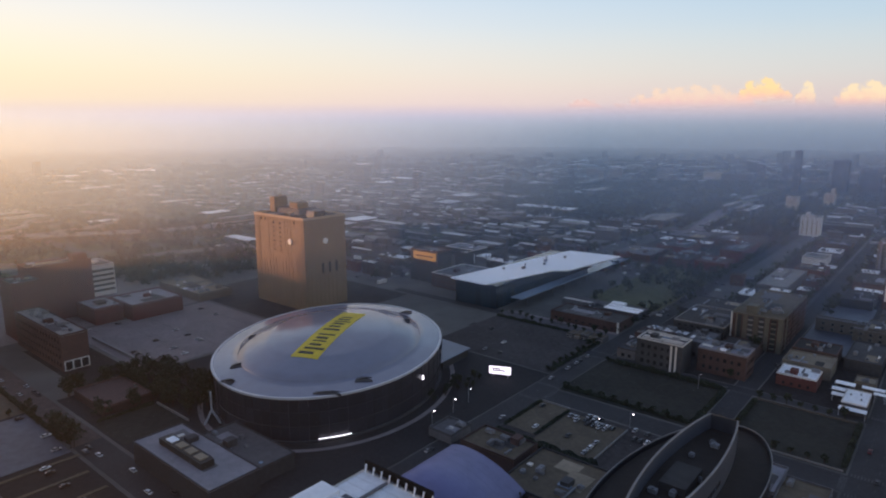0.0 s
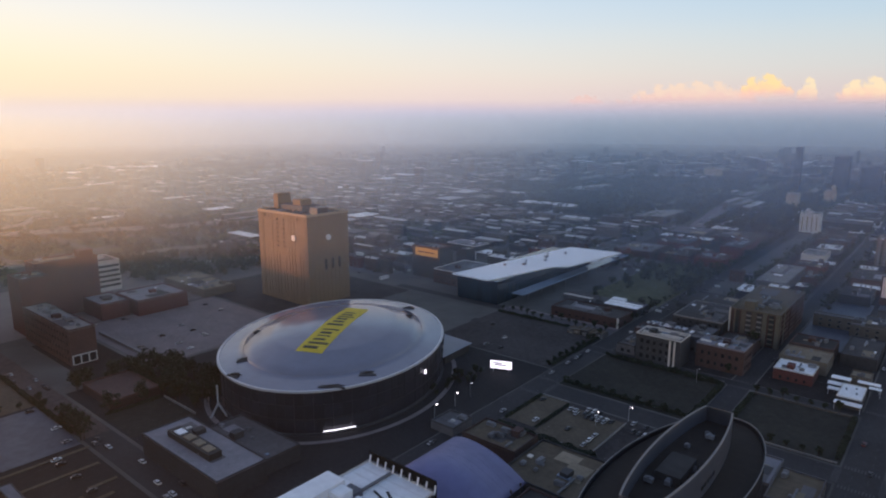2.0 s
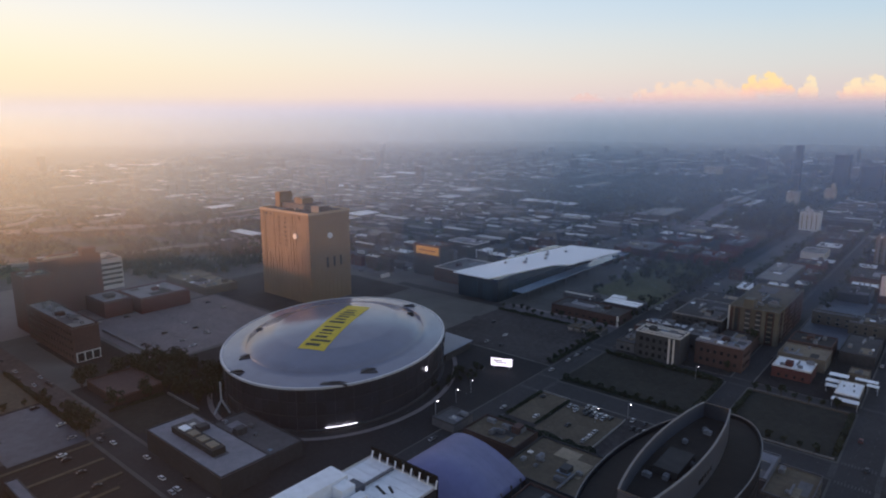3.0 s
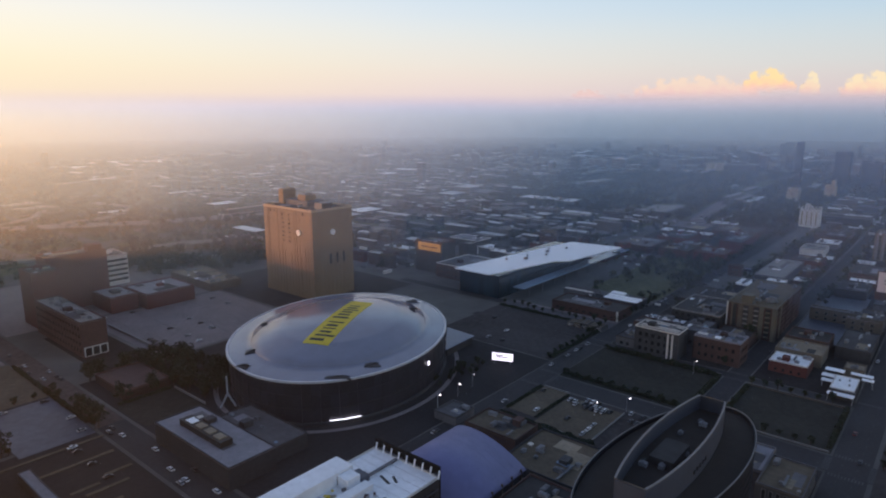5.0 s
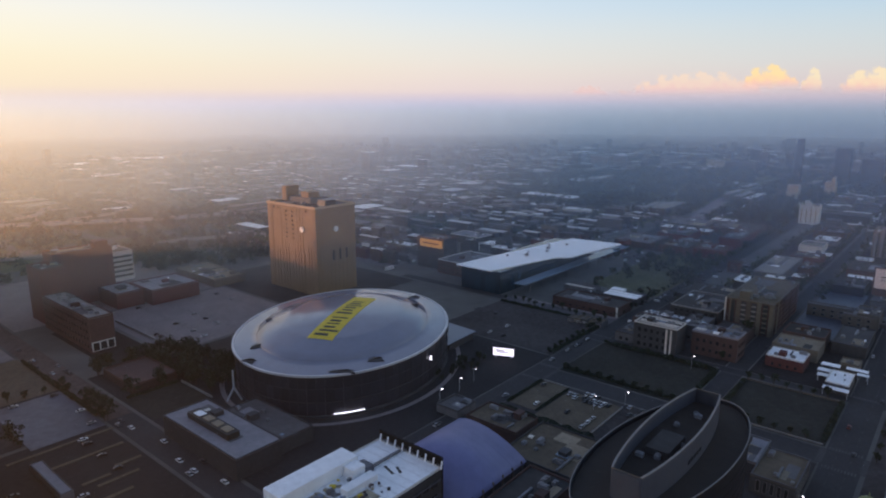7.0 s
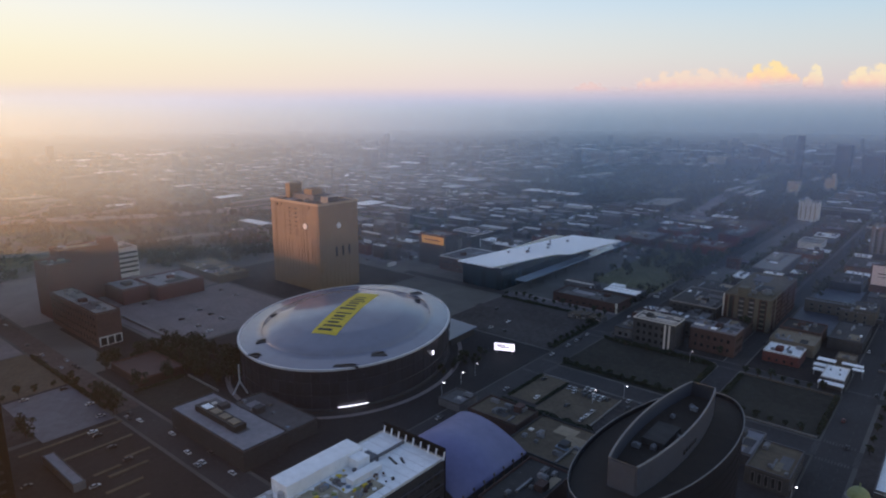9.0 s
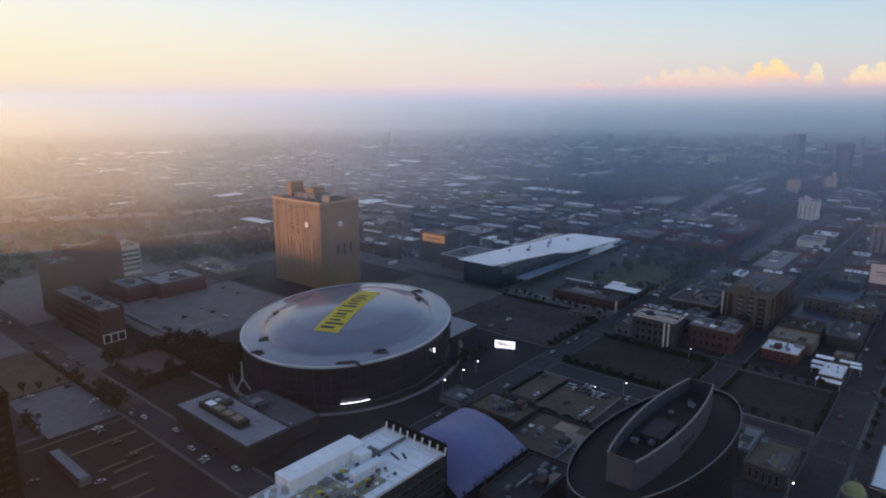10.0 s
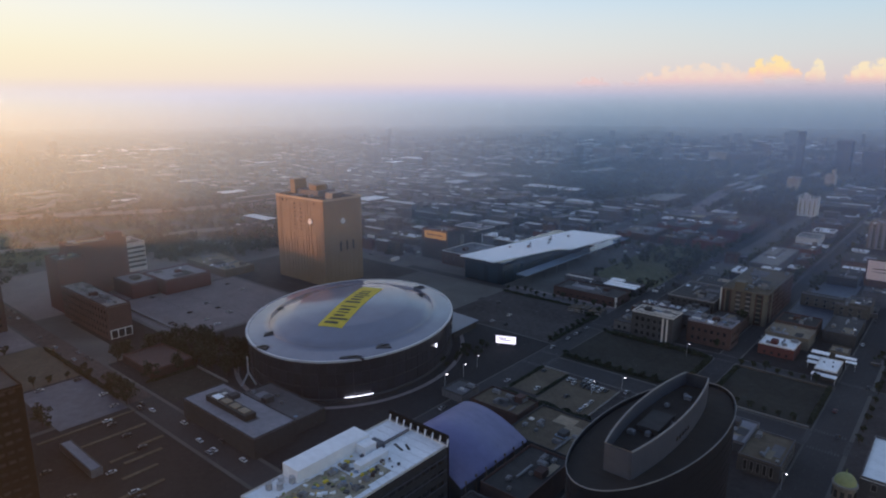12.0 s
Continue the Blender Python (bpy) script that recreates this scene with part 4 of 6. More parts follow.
for x_, y_, l_ in ((2.5, 22.5, 3.2), (5.2, 24.9, 2.2)):
    part("roof_mat", box(-0.5, 0.5, -l_, l_, 0, 0.12), BLACK, white, "dark mat on the roof", at=pose(x_, y_, 29.5, 0, 0, 74 if l_ > 3 else 62))
for i in range(9):
    part("roof_seam", box(-16, 16, -0.09, 0.09, 0, 0.04), CAP, white, "grey seam of the roof sheet", at=pose(0, -4 + i * 4.4, 29.5))
for i in range(16):
    s_ = rnd.uniform(0.3, 0.8)
    part("crate", box(-s_, s_, -0.7 * s_, 0.7 * s_, 0, rnd.uniform(0.4, 1.3), 0.05), (DARKWALL, RUSTROOF, BRICK, STEEL)[i % 4], white, at=pose(rnd.uniform(5, 13), rnd.uniform(0, 14), 29.5, 0, 0, rnd.uniform(0, 90)))
rail = mesh_of("facade_band", box(-0.15, 0.25, -35.5, 35.5, 0, 0.5), GREYPANEL)
for z in (7, 13, 19, 25):
    part("facade_band", rail, None, white, at=pose(w / 2, 0, z))
face_windows(white, w, d, "right", 5, 15, 2.5, 5.2, 3.6, 2.8, frame_mat=DARKWALL)

# ---------------------------------------------------------------- hall with the violet curved roof
bm = bmesh.new()
prof = [(-19 + 38 * i / 20, 10.0 + 9.5 * (1 - ((i / 20 - 0.22) / 0.78) ** 2) if i / 20 > 0.22 else 19.5 - 1.8 * ((0.22 - i / 20) / 0.22) ** 2) for i in range(21)]
ends = []
for y in (-24.5, 24.5):
    ends.append(([bm.verts.new((x, y, z)) for x, z in prof], [bm.verts.new((x, y, z - 0.5)) for x, z in prof]))
for i in range(20):
    for s in (0, 1):
        bm.faces.new((ends[0][s][i], ends[0][s][i + 1], ends[1][s][i + 1], ends[1][s][i]))
    for e in (0, 1):
        bm.faces.new((ends[e][0][i], ends[e][0][i + 1], ends[e][1][i + 1], ends[e][1][i]))
for i in (0, 20):
    bm.faces.new((ends[0][0][i], ends[1][0][i], ends[1][1][i], ends[0][1][i]))
bmesh.ops.recalc_face_normals(bm, faces=list(bm.faces))
for f in bm.faces:
    f.smooth = abs(f.normal.z) > 0.3
curved = thing("curved_hall", place(189.5, -151.5, -0.9), "hall with a curved violet-grey metal roof", "building")
part("roof", bm, BARREL, curved, "smooth curved violet-grey roof")
bm = bmesh.new()
for y0, y1 in ((-24, 24),):
    lo0 = [bm.verts.new((x * 0.97, y0, -0.2)) for x, z in prof]
    hi0 = [bm.verts.new((x * 0.97, y0, z - 0.52)) for x, z in prof]
    lo1 = [bm.verts.new((x * 0.97, y1, -0.2)) for x, z in prof]
    hi1 = [bm.verts.new((x * 0.97, y1, z - 0.52)) for x, z in prof]
    for i in range(20):
        bm.faces.new((lo0[i], lo0[i + 1], hi0[i + 1], hi0[i]))
        bm.faces.new((lo1[i], lo1[i + 1], hi1[i + 1], hi1[i]))
    for i in (0, 20):
        bm.faces.new((lo0[i], lo1[i], hi1[i], hi0[i]))
bmesh.ops.recalc_face_normals(bm, faces=list(bm.faces))
part("wall", bm, DARKWALL, curved)
for j in range(13):
    bm = bmesh.new()
    y = -23.4 + 3.9 * j
    low_ = [[bm.verts.new((x, y + s, z - 0.02)) for x, z in prof] for s in (-0.04, 0.04)]
    top_ = [[bm.verts.new((x, y + s, z + 0.018)) for x, z in prof] for s in (-0.04, 0.04)]
    for i in range(20):
        bm.faces.new((top_[0][i], top_[0][i + 1], top_[1][i + 1], top_[1][i]))
        bm.faces.new((low_[0][i], low_[0][i + 1], top_[0][i + 1], top_[0][i]))
        bm.faces.new((top_[1][i], top_[1][i + 1], low_[1][i + 1], low_[1][i]))
    bmesh.ops.recalc_face_normals(bm, faces=list(bm.faces))
    part("seam", bm, BARREL, curved)
pier = mesh_of("column", box(-0.3, 0.3, -0.3, 0.3, 0, 11.4), BUFF)
for i in range(7):
    part("column", pier, None, curved, at=pose(18.7, -21 + 7 * i, 0))

# ---------------------------------------------------------------- oval office tower
oval_t = thing("oval_tower", place(199.5, -67.0, 0, -4.6), "dark oval glass office tower with a pale roof rim", "tower")
OA, OB, OZ = 52.0, 20.4, 45.5


def ring(a, b, k=80):
    return [(b * math.sin(t), a * math.cos(t)) for t in np.linspace(0, 2 * math.pi, k, endpoint=False)]


part("wall", prism(ring(OA - 0.3, OB - 0.3), -0.2, 43.6), OVALWALL, oval_t, "dark curved glass wall")
part("parapet", band(ring(OA - 0.3, OB - 0.3), ring(OA - 0.8, OB - 0.8), 43.6, OZ - 0.4), OVALWALL, oval_t)
part("rim", band(ring(OA, OB), ring(OA - 0.35, OB - 0.35), OZ - 0.35, OZ - 0.05), CONCRETE, oval_t, "thin pale metal rim")
part("deck", prism(ring(OA - 0.9, OB - 0.9), 43.6, 43.9), DECK, oval_t, "dark roof deck")
for z in np.arange(3.6, 43, 3.6):
    part("floor_band", band(ring(OA - 0.15, OB - 0.15, 56), ring(OA - 0.5, OB - 0.5, 56), z, z + 0.3), OVALWALL, oval_t)
# the boat-shaped plant enclosure
LEN0, LEN1 = -35.5, 37.5


def boat(z_in=0.0):
    pts = []
    for i in range(21):
        s = i / 20
        y = LEN0 + (LEN1 - LEN0) * s
        pts.append((4.5 + 4.2 * math.sin(math.pi * min(1.0, s * 0.98 + 0.01)) ** 0.75 - z_in, y))
    left = [(-x, y) for x, y in reversed(pts)]
    return pts + left


encl = part("plant_enclosure", band(boat(), boat(0.6), 43.9, 53.6), GREYPANEL, oval_t, "grey panelled plant enclosure", at=pose(1.0, -1.0, 0, 0, 0, 4.6))
part("rim", band(boat(-0.05), boat(0.6), 53.6, 54.0), CONCRETE, encl, "thin pale rim")
part("deck", prism(boat(0.62), 48.0, 48.4), DECK, encl)
part("end_panel", box(-4.3, 4.3, LEN0 - 0.35, LEN0 - 0.02, 44.0, 53.4), GREYPANEL, encl, "grey end panel")
rnd = random.Random(9)
for i in range(8):
    part("roof_unit", UNITS[2 * (i % 2)], None, oval_t, at=pose(rnd.uniform(-4.5, 5.5), rnd.uniform(-22, 28), 48.4, 0, 0, rnd.choice((0, 90)) + 4.6))
part("plant_box", box(-4, 4, -12, 3, 48.4, 51.0, 0.15), DARKROOF, encl, "dark plant box")
slot = mesh_of("window", box(-0.7, 0.7, -0.1, 0.1, 0, 1.4), WINDOW)
for i in range(5):
    part("window", slot, None, encl, at=pose(8.72, -6 + i * 2.6, 46.5, 0, 0, 90))


# ---------------------------------------------------------------- buildings round the arena
slab("parking_lot", "brown gravel parking lot behind a hedge", 273, 310, -181.5, -165.5, CARDECK, 0.22, category="parking lot")
slab("parking_lot", "worn brown parking lot with parked cars", 267, 307, -162.5, -130, CARDECK, 0.22, category="parking lot")
for u_, v_, half, turn_ in ((266.6, -146, 17, 0), (287, -129.6, 20, 90), (310.4, -173, 8.5, 0)):
    edge = part("kerb_wall", box(-half, half, -0.25, 0.25, 0, 0.9, 0.04), CONCRETE)
    edge.matrix_world = place(u_, v_, 0.12, turn_)
    tagged(edge, "low concrete wall round the parking lot", "wall", "parking lot walls")
ob, w, d = building("kiosk", "small pale flat-roofed pavilion on the plaza", "building", 238, 254, -205, -190.5, 5.0, GREYWALL, GREYROOF, 2)
ob, w, d = building("shop", "row of low dark brick shops with roof plant", "shop", 232, 252, -180, -150, 9.0, BRICK, CARDECK, 5)
ob, w, d = building("shop", "low dark shop with a cluttered roof", "shop", 214, 250, -146, -108, 9.5, DARKWALL, CARDECK, 6)
ob, w, d = building("shop", "dark brick shop with a flat felt roof", "shop", 172, 210, -128, -107, 11.0, BRICK, DARKROOF, 6)
ob, w, d = building("shop", "grey low shop with railed roof terrace", "shop", 118, 166, -128, -107, 10.0, GREYWALL, DARKROOF, 6)

ob, w, d = building("corner_building", "brown stone corner building with a flat roof", "building", 268, 297, -55, -37.5, 8.5, GREYWALL, CARDECK, 2)
face_windows(ob, w, d, "near", 1, 5, 1.5, 4, 1.6, 5.0, frame_mat=CONCRETE)
face_windows(ob, w, d, "right", 2, 8, 1.5, 3.4, 1.6, 2.2)
ob, w, d = building("corner_building", "narrow pale-roofed shop beside the oval tower", "building", 283, 309, -71, -56, 6.0, GREYWALL, LILACROOF, 2)

ob, w, d = building("shop_building", "pale-roofed shop block with tall white pilasters", "building", 400, 418, -165, -135.5, 18.5, DARKWALL, GREYROOF, 4, cap=WHITEWALL)
face_windows(ob, w, d, "near", 3, 6, 2, 5, 2.6, 3.0, frame_mat=GREYWALL)
for y in (-4.5, -1.0, 5.5):
    part("roof_ridge", box(-13, 13, y - 0.5, y + 0.5, 17.6, 18.3, 0.05), WHITEWALL, ob, "white roof ridge")
for x in (8.0, 11.0):
    part("pilaster", box(x - 0.6, x + 0.6, -d / 2 - 0.5, -d / 2, 0, 17), WHITEWALL, ob)
ob, w, d = building("brick_shop", "red brick shop block with blue-grey roof plant", "building", 413, 432, -130, -101, 16.4, BRICK, LILACROOF, 9, cap=LILACROOF)
face_windows(ob, w, d, "near", 2, 6, 3, 6, 2.0, 2.6, frame_mat=BRICK)
face_windows(ob, w, d, "right", 2, 4, 3, 6, 2.0, 2.6, frame_mat=BRICK)
ob, w, d = building("apartment_block", "buff brick apartment block with a grey roof", "apartment block", 479, 560, -129, -96, 24.6, BRICK, CARDECK, 12, cap=PALEBUFF)
# Dark strips on the wall stand in for the shade inside the balcony bays.
for x in (-11.2, -3.5, 3.5, 11.2):
    part("balcony_recess", box(x - 1.6, x + 1.6, -d / 2 - 0.3, -d / 2, 1, 23), DARKWALL, ob, "dark strip, balcony shade put into its colour")
face_windows(ob, w, d, "right", 6, 16, 2.0, 3.7, 2.4, 2.2, frame_mat=BRICK)
for r in range(6):
    for x in (-3.5, 3.5, 11.2):
        part("balcony", box(x - 1.5, x + 1.5, -d / 2 - 1.3, -d / 2 - 0.3, 2.2 + 3.6 * r, 3.1 + 3.6 * r), CONCRETE if x < 11 else PALEBUFF, ob, "pale balcony front")
for x, half, mat in ((-16.0, 0.45, WHITEWALL), (-12.6, 0.5, BUFF), (-7, 1.5, BUFF), (0, 1.5, BUFF), (7, 1.4, PALEBUFF), (15.2, 1.3, PALEBUFF)):
    part("pilaster", box(x - half, x + half, -d / 2 - 0.7, -d / 2, 0, 24.4), mat, ob, "pale brick pier")
for y in (-39, -28, -27, -8, 12, 32):
    part("pilaster", box(w / 2, w / 2 + 0.5, y - 0.9, y + 0.9, 0, 24.4), PALEBUFF if y < -26 else BRICK, ob, "brick pier")
part("lift_house", box(-8, -1, -36, -28, 23.7, 29.5, 0.1), PALEBUFF, ob, "yellowish lift house")
ob, w, d = building("apartment_block", "dark brick wing beside the apartment block", "apartment block", 470, 520, -166, -130.5, 14.0, DARKWALL, DARKROOF, 5, cap=CONCRETE)
face_windows(ob, w, d, "near", 3, 7, 2.0, 3.8, 2.6, 2.0, frame_mat=DARKWALL)

ob, w, d = building("shop", "red brick shop with a bright white roof", "shop", 422, 441, -86, -64.5, 7.6, DARKRED, WHITEROOF, 3, 0.5, cap=WHITEWALL)
face_windows(ob, w, d, "near", 1, 4, 1.2, 4, 1.6, 2.0, frame_mat=DARKRED)
ob, w, d = building("shop", "cream rendered shop with a pale roof", "shop", 446, 470, -88, -61, 8.5, BUFF, TANROOF, 3)
ob, w, d = building("filling_station", "white-roofed garage with stepped roofs and side canopies", "garage", 402, 424, -49.5, -37.5, 6.6, GREYWALL, WHITEROOF, 0, 0.4, cap=WHITEWALL, bare=True)
for x, y in ((-3, 2), (1.5, 5), (2.5, -3)):
    part("roof_vent", box(x - 0.4, x + 0.4, y - 0.4, y + 0.4, 6.2, 7.2, 0.06), PLANT, ob)
part("front_canopy", box(-6.5, 6.5, -16.4, -11.8, 4.0, 4.5, 0.05), WHITEROOF, ob, "low white front canopy")
for x in (-6, 6):
    part("canopy_post", box(x - 0.15, x + 0.15, -16, -15.7, -0.05, 4.0), STEEL, ob)
for x0, x1, y0, y1, z_ in ((-13.0, -3.0, 17.5, 22.5, 6.2), (-13.5, -6.6, 9.0, 14.0, 5.2), (-12.5, -6.6, 2.0, 6.5, 4.6), (6.4, 12.5, 13.5, 17.0, 5.6), (0.0, 11.5, 19.5, 23.5, 5.8)):
    part("side_canopy", box(x0, x1, y0, y1, z_ - 0.5, z_, 0.05), WHITEROOF, ob, "white side canopy")
    for x in (x0 + 0.5, x1 - 0.5):
        part("canopy_post", box(x - 0.15, x + 0.15, (y0 + y1) / 2 - 0.15, (y0 + y1) / 2 + 0.15, -0.05, z_ - 0.5), STEEL, ob)
ob, w, d = building("shop", "low yellowish brick shop behind the garage", "shop", 440, 452, -48, -37.5, 6.5, BUFF, TANROOF, 2)
ob, w, d = building("shop", "brown shop with a dark roof beside the street", "shop", 474, 498, -88, -62, 9.0, BRICK, DARKROOF, 4)
ob, w, d = building("shop", "dark shop with a grey roof near the street", "shop", 474, 520, -58, -38, 8.0, DARKWALL, GREYROOF, 4)
for u0, u1, v0, v1, z, wl, rf, lb in ((436, 452, -181, -150, 9, BRICK, DARKROOF, "dark brick shop with a flat felt roof"),
                                      (436, 466, -148, -131, 11, DARKWALL, GREYROOF, "dark shop with grey roof and plant"),
                                      (454, 468, -181, -152, 7, GREYWALL, WHITEROOF, "grey shop with a bright white roof"),
                                      (436, 474, -128, -105.5, 8, BRICK, DARKROOF, "low brick shop beside the apartment block"),
                                      (524, 572, -181, -134, 8, DARKWALL, DARKROOF, "low dark workshop behind the apartments"),
                                      (545, 572, -55, -39, 11, BUFF, GREYROOF, "low buff shop along the wide street"),
                                      (404, 432, -180, -167, 7, GREYWALL, GREYROOF, "small grey shop at the street corner")):
    ob, w, d = building("shop", lb, "shop", u0, u1, v0, v1, z, wl, rf, 4, 0.7, "shops")
    face_windows(ob, w, d, "near", 1, max(2, int(w / 5)), 1.2, 3.5, 2.4, 2.4, frame_mat=wl)
ob, w, d = building("theatre_block", "grey rendered block with a shining light roof", "building", 262, 303, -8.5, 24, 19.0, GREYWALL, WHITEROOF, 4)
face_windows(ob, w, d, "left", 3, 8, 3, 5.5, 2.0, 3.0)
face_windows(ob, w, d, "near", 3, 5, 3, 5.5, 2.0, 3.0)

# tower with the green copper dome
dome_t = thing("domed_turret", place(254, -12.4, 0.1), "stone turret with a green copper dome", "tower")
part("shaft", prism([(4.0 * math.cos(a), 4.0 * math.sin(a)) for a in np.linspace(0, 2 * math.pi, 16, endpoint=False)], 0, 17.5), BUFF, dome_t)
part("cornice", prism([(4.5 * math.cos(a), 4.5 * math.sin(a)) for a in np.linspace(0, 2 * math.pi, 16, endpoint=False)], 17.5, 18.3), CONCRETE, dome_t)
bm = bmesh.new()
bmesh.ops.create_uvsphere(bm, u_segments=18, v_segments=12, radius=3.9)
bmesh.ops.bisect_plane(bm, geom=list(bm.verts) + list(bm.edges) + list(bm.faces), plane_co=(0, 0, 0), plane_no=(0, 0, 1), clear_inner=True)
for f in bm.faces:
    f.smooth = True
part("dome", bm, COPPER, dome_t, "weathered green dome", at=pose(0, 0, 18.3))
part("finial", box(-0.2, 0.2, -0.2, 0.2, 22, 24), COPPER, dome_t)
arch = mesh_of("window", box(-0.7, 0.7, -0.15, 0.15, 0, 3.2), WINDOW)
for i in range(10):
    a = 36 * i
    part("window", arch, None, dome_t, at=pose(4.0 * math.sin(radians(a)), -4.0 * math.cos(radians(a)), 12.5, 0, 0, a))

# billboard over a brick shop
ob, w, d = building("brick_shop", "grey shop with a low flat roof under the billboard", "building", 588, 606, -50, -24, 12.0, GREYWALL, GREYROOF, 2)
bill = thing("billboard", place(598, -32.0, 12.0, 0), "large pink-white billboard in a red frame", "billboard")
part("frame", box(-19, 19, -0.4, 0.6, 2.0, 25.0, 0.1), BRICK, bill, "dark red frame")
part("face", box(-18, 18, -0.6, -0.4, 8.0, 24.0), BILLBOARD, bill, "pinkish white face with plain bars")
part("bar", box(-14, 10, -0.72, -0.6, 17.0, 17.8), BRICK, bill, "plain dark bar")
part("bar", box(-14, 6, -0.72, -0.6, 14.5, 15.0), GREYWALL, bill, "plain grey bar")
for x in (-12, -4):
    part("post", box(x - 0.3, x + 0.3, 0.0, 0.6, 0, 2.0), STEEL, bill)

ob, w, d = building("brick_hall", "dark brick hall with a flat brownish roof", "building", 450, 477, -258, -200, 7.8, BRICK, DARKROOF, 3)
face_windows(ob, w, d, "near", 1, 9, 2.0, 4.5, 2.6, 1.6, frame_mat=BRICK)
part("pilaster", box(w / 2 - 1.2, w / 2 + 0.3, -d / 2 - 0.5, -d / 2 + 0.5, 0, 8), WHITEWALL, ob, "white corner pier")
ob, w, d = building("depot", "low depot with pale striped roofs behind the brick hall", "building", 488, 509, -231, -200.5, 6.0, DARKWALL, GREYROOF, 0, 0.4, bare=True)
for y0, y1, x1, z_ in ((-10.2, -3.6, 14.0, 6.4), (-1.8, 1.6, 14.5, 6.8), (3.0, 9.8, -3.0, 7.6)):
    part("roof_strip", box(-14.8, x1, y0, y1, 5.4, z_, 0.1), WHITEROOF, ob, "long white roof strip")
ob, w, d = building("market_shed", "low shed with a pale ribbed roof by the glass hall", "shed", 496, 511, -273, -245, 5.0, GREYWALL, LILACROOF, 0, 0.4, bare=True)
for k in range(6):
    part("roof_rib", box(-w / 2 + 0.5, w / 2 - 0.5, -6.6 + 2.5 * k, -5.8 + 2.5 * k, 4.6, 5.3), WHITEWALL if k < 2 else GREYROOF, ob, "metal roof rib")
for k in range(5):
    ob, w, d = building("shop", "small low shop with a pale front on the corner", "shop", 418 + 0.6 * k, 428 + 0.6 * k, -226 + 5.6 * k, -221 + 5.6 * k, 3.6 + 0.5 * (k % 3), BUFF if k % 2 else GREYWALL, CARDECK, 0, 0.4, "corner shops", bare=True)
    face_windows(ob, w, d, "near", 1, 2, 0.6, 3.0, 1.5, 1.8, margin=0.4, frame_mat=WHITEWALL)
# blocks either side of the two long streets
for u0, u1, v0, v1 in ((580, 1000, -158, -107), (706, 1000, -330, -196), (610, 1000, -88, -42)):
    slab("pavement", "dark worn paving of a city block", u0, u1, v0, v1, PAVING)
for u0, u1, v0, v1, z, wl, rf, lb in ((645, 735, -152, -126, 9, GREYWALL, CONCRETE, "long store with a pale worn roof"),
                                      (815, 850, -146, -122, 8, WHITEWALL, CONCRETE, "white rendered hall with a pale roof"),
                                      (872, 900, -140, -116, 7, GREYWALL, WHITEROOF, "low shop with a bright white roof"),
                                      (600, 625, -157, -138, 8, DARKWALL, WHITEROOF, "dark workshop with a white roof"),
                                      (632, 642, -138, -122, 8, BRICK, WHITEROOF, "brick shop with a white roof"),
                                      (655, 668, -120, -108, 7, BRICK, WHITEROOF, "small brick shop with a white roof"),
                                      (690, 725, -122, -108, 8, BRICK, DARKROOF, "brick shop row with a dark roof"),
                                      (745, 775, -140, -112, 8, DARKRED, DARKROOF, "dark red brick store with a felt roof"),
                                      (780, 796, -132, -108, 6, GREYWALL, WHITEROOF, "grey garage with a white roof"),
                                      (780, 796, -86, -70, 6, GREYWALL, WHITEROOF, "grey shop with a white roof"),
                                      (920, 960, -150, -112, 9, BRICK, DARKROOF, "brick works with a dark roof")):
    building("shop", lb, "shop", u0, u1, v0, v1, z, wl, rf, 3, 0.7, "blocks up the street", cap=WHITEWALL if rf == WHITEROOF else None)
for u0, u1, v0, v1, z, wl, rf, lb in ((770, 850, -222, -198, 14, DARKRED, DARKROOF, "tall dark brick warehouse beside the street"),
                                      (708, 745, -230, -198, 10, DARKRED, BRICK, "dark red brick works"),
                                      (708, 745, -270, -236, 9, BRICK, DARKROOF, "low brick workshop with a dark roof"),
                                      (750, 766, -262, -228, 9, BRICK, CONCRETE, "brick store with a pale roof"),
                                      (842, 862, -320, -294, 6, GREYWALL, WHITEROOF, "grey shed with a bright white roof"),
                                      (842, 858, -288, -255, 6, BRICK, WHITEROOF, "brick shed with a bright white roof"),
                                      (945, 965, -286, -252, 6, GREYWALL, WHITEROOF, "low shed with a bright white roof"),
                                      (780, 830, -300, -262, 9, DARKRED, DARKROOF, "dark red brick depot"),
                                      (710, 765, -325, -280, 8, BRICK, GREYROOF, "low brick depot with a grey roof"),
                                      (870, 930, -262, -208, 8, BRICK, DARKROOF, "low dark brick depot"),
                                      (872, 930, -322, -272, 7, DARKWALL, GREYROOF, "low dark depot with a grey roof")):
    building("warehouse", lb, "warehouse", u0, u1, v0, v1, z, wl, rf, 3, 0.7, "blocks up the street", cap=WHITEWALL if rf == WHITEROOF else None)
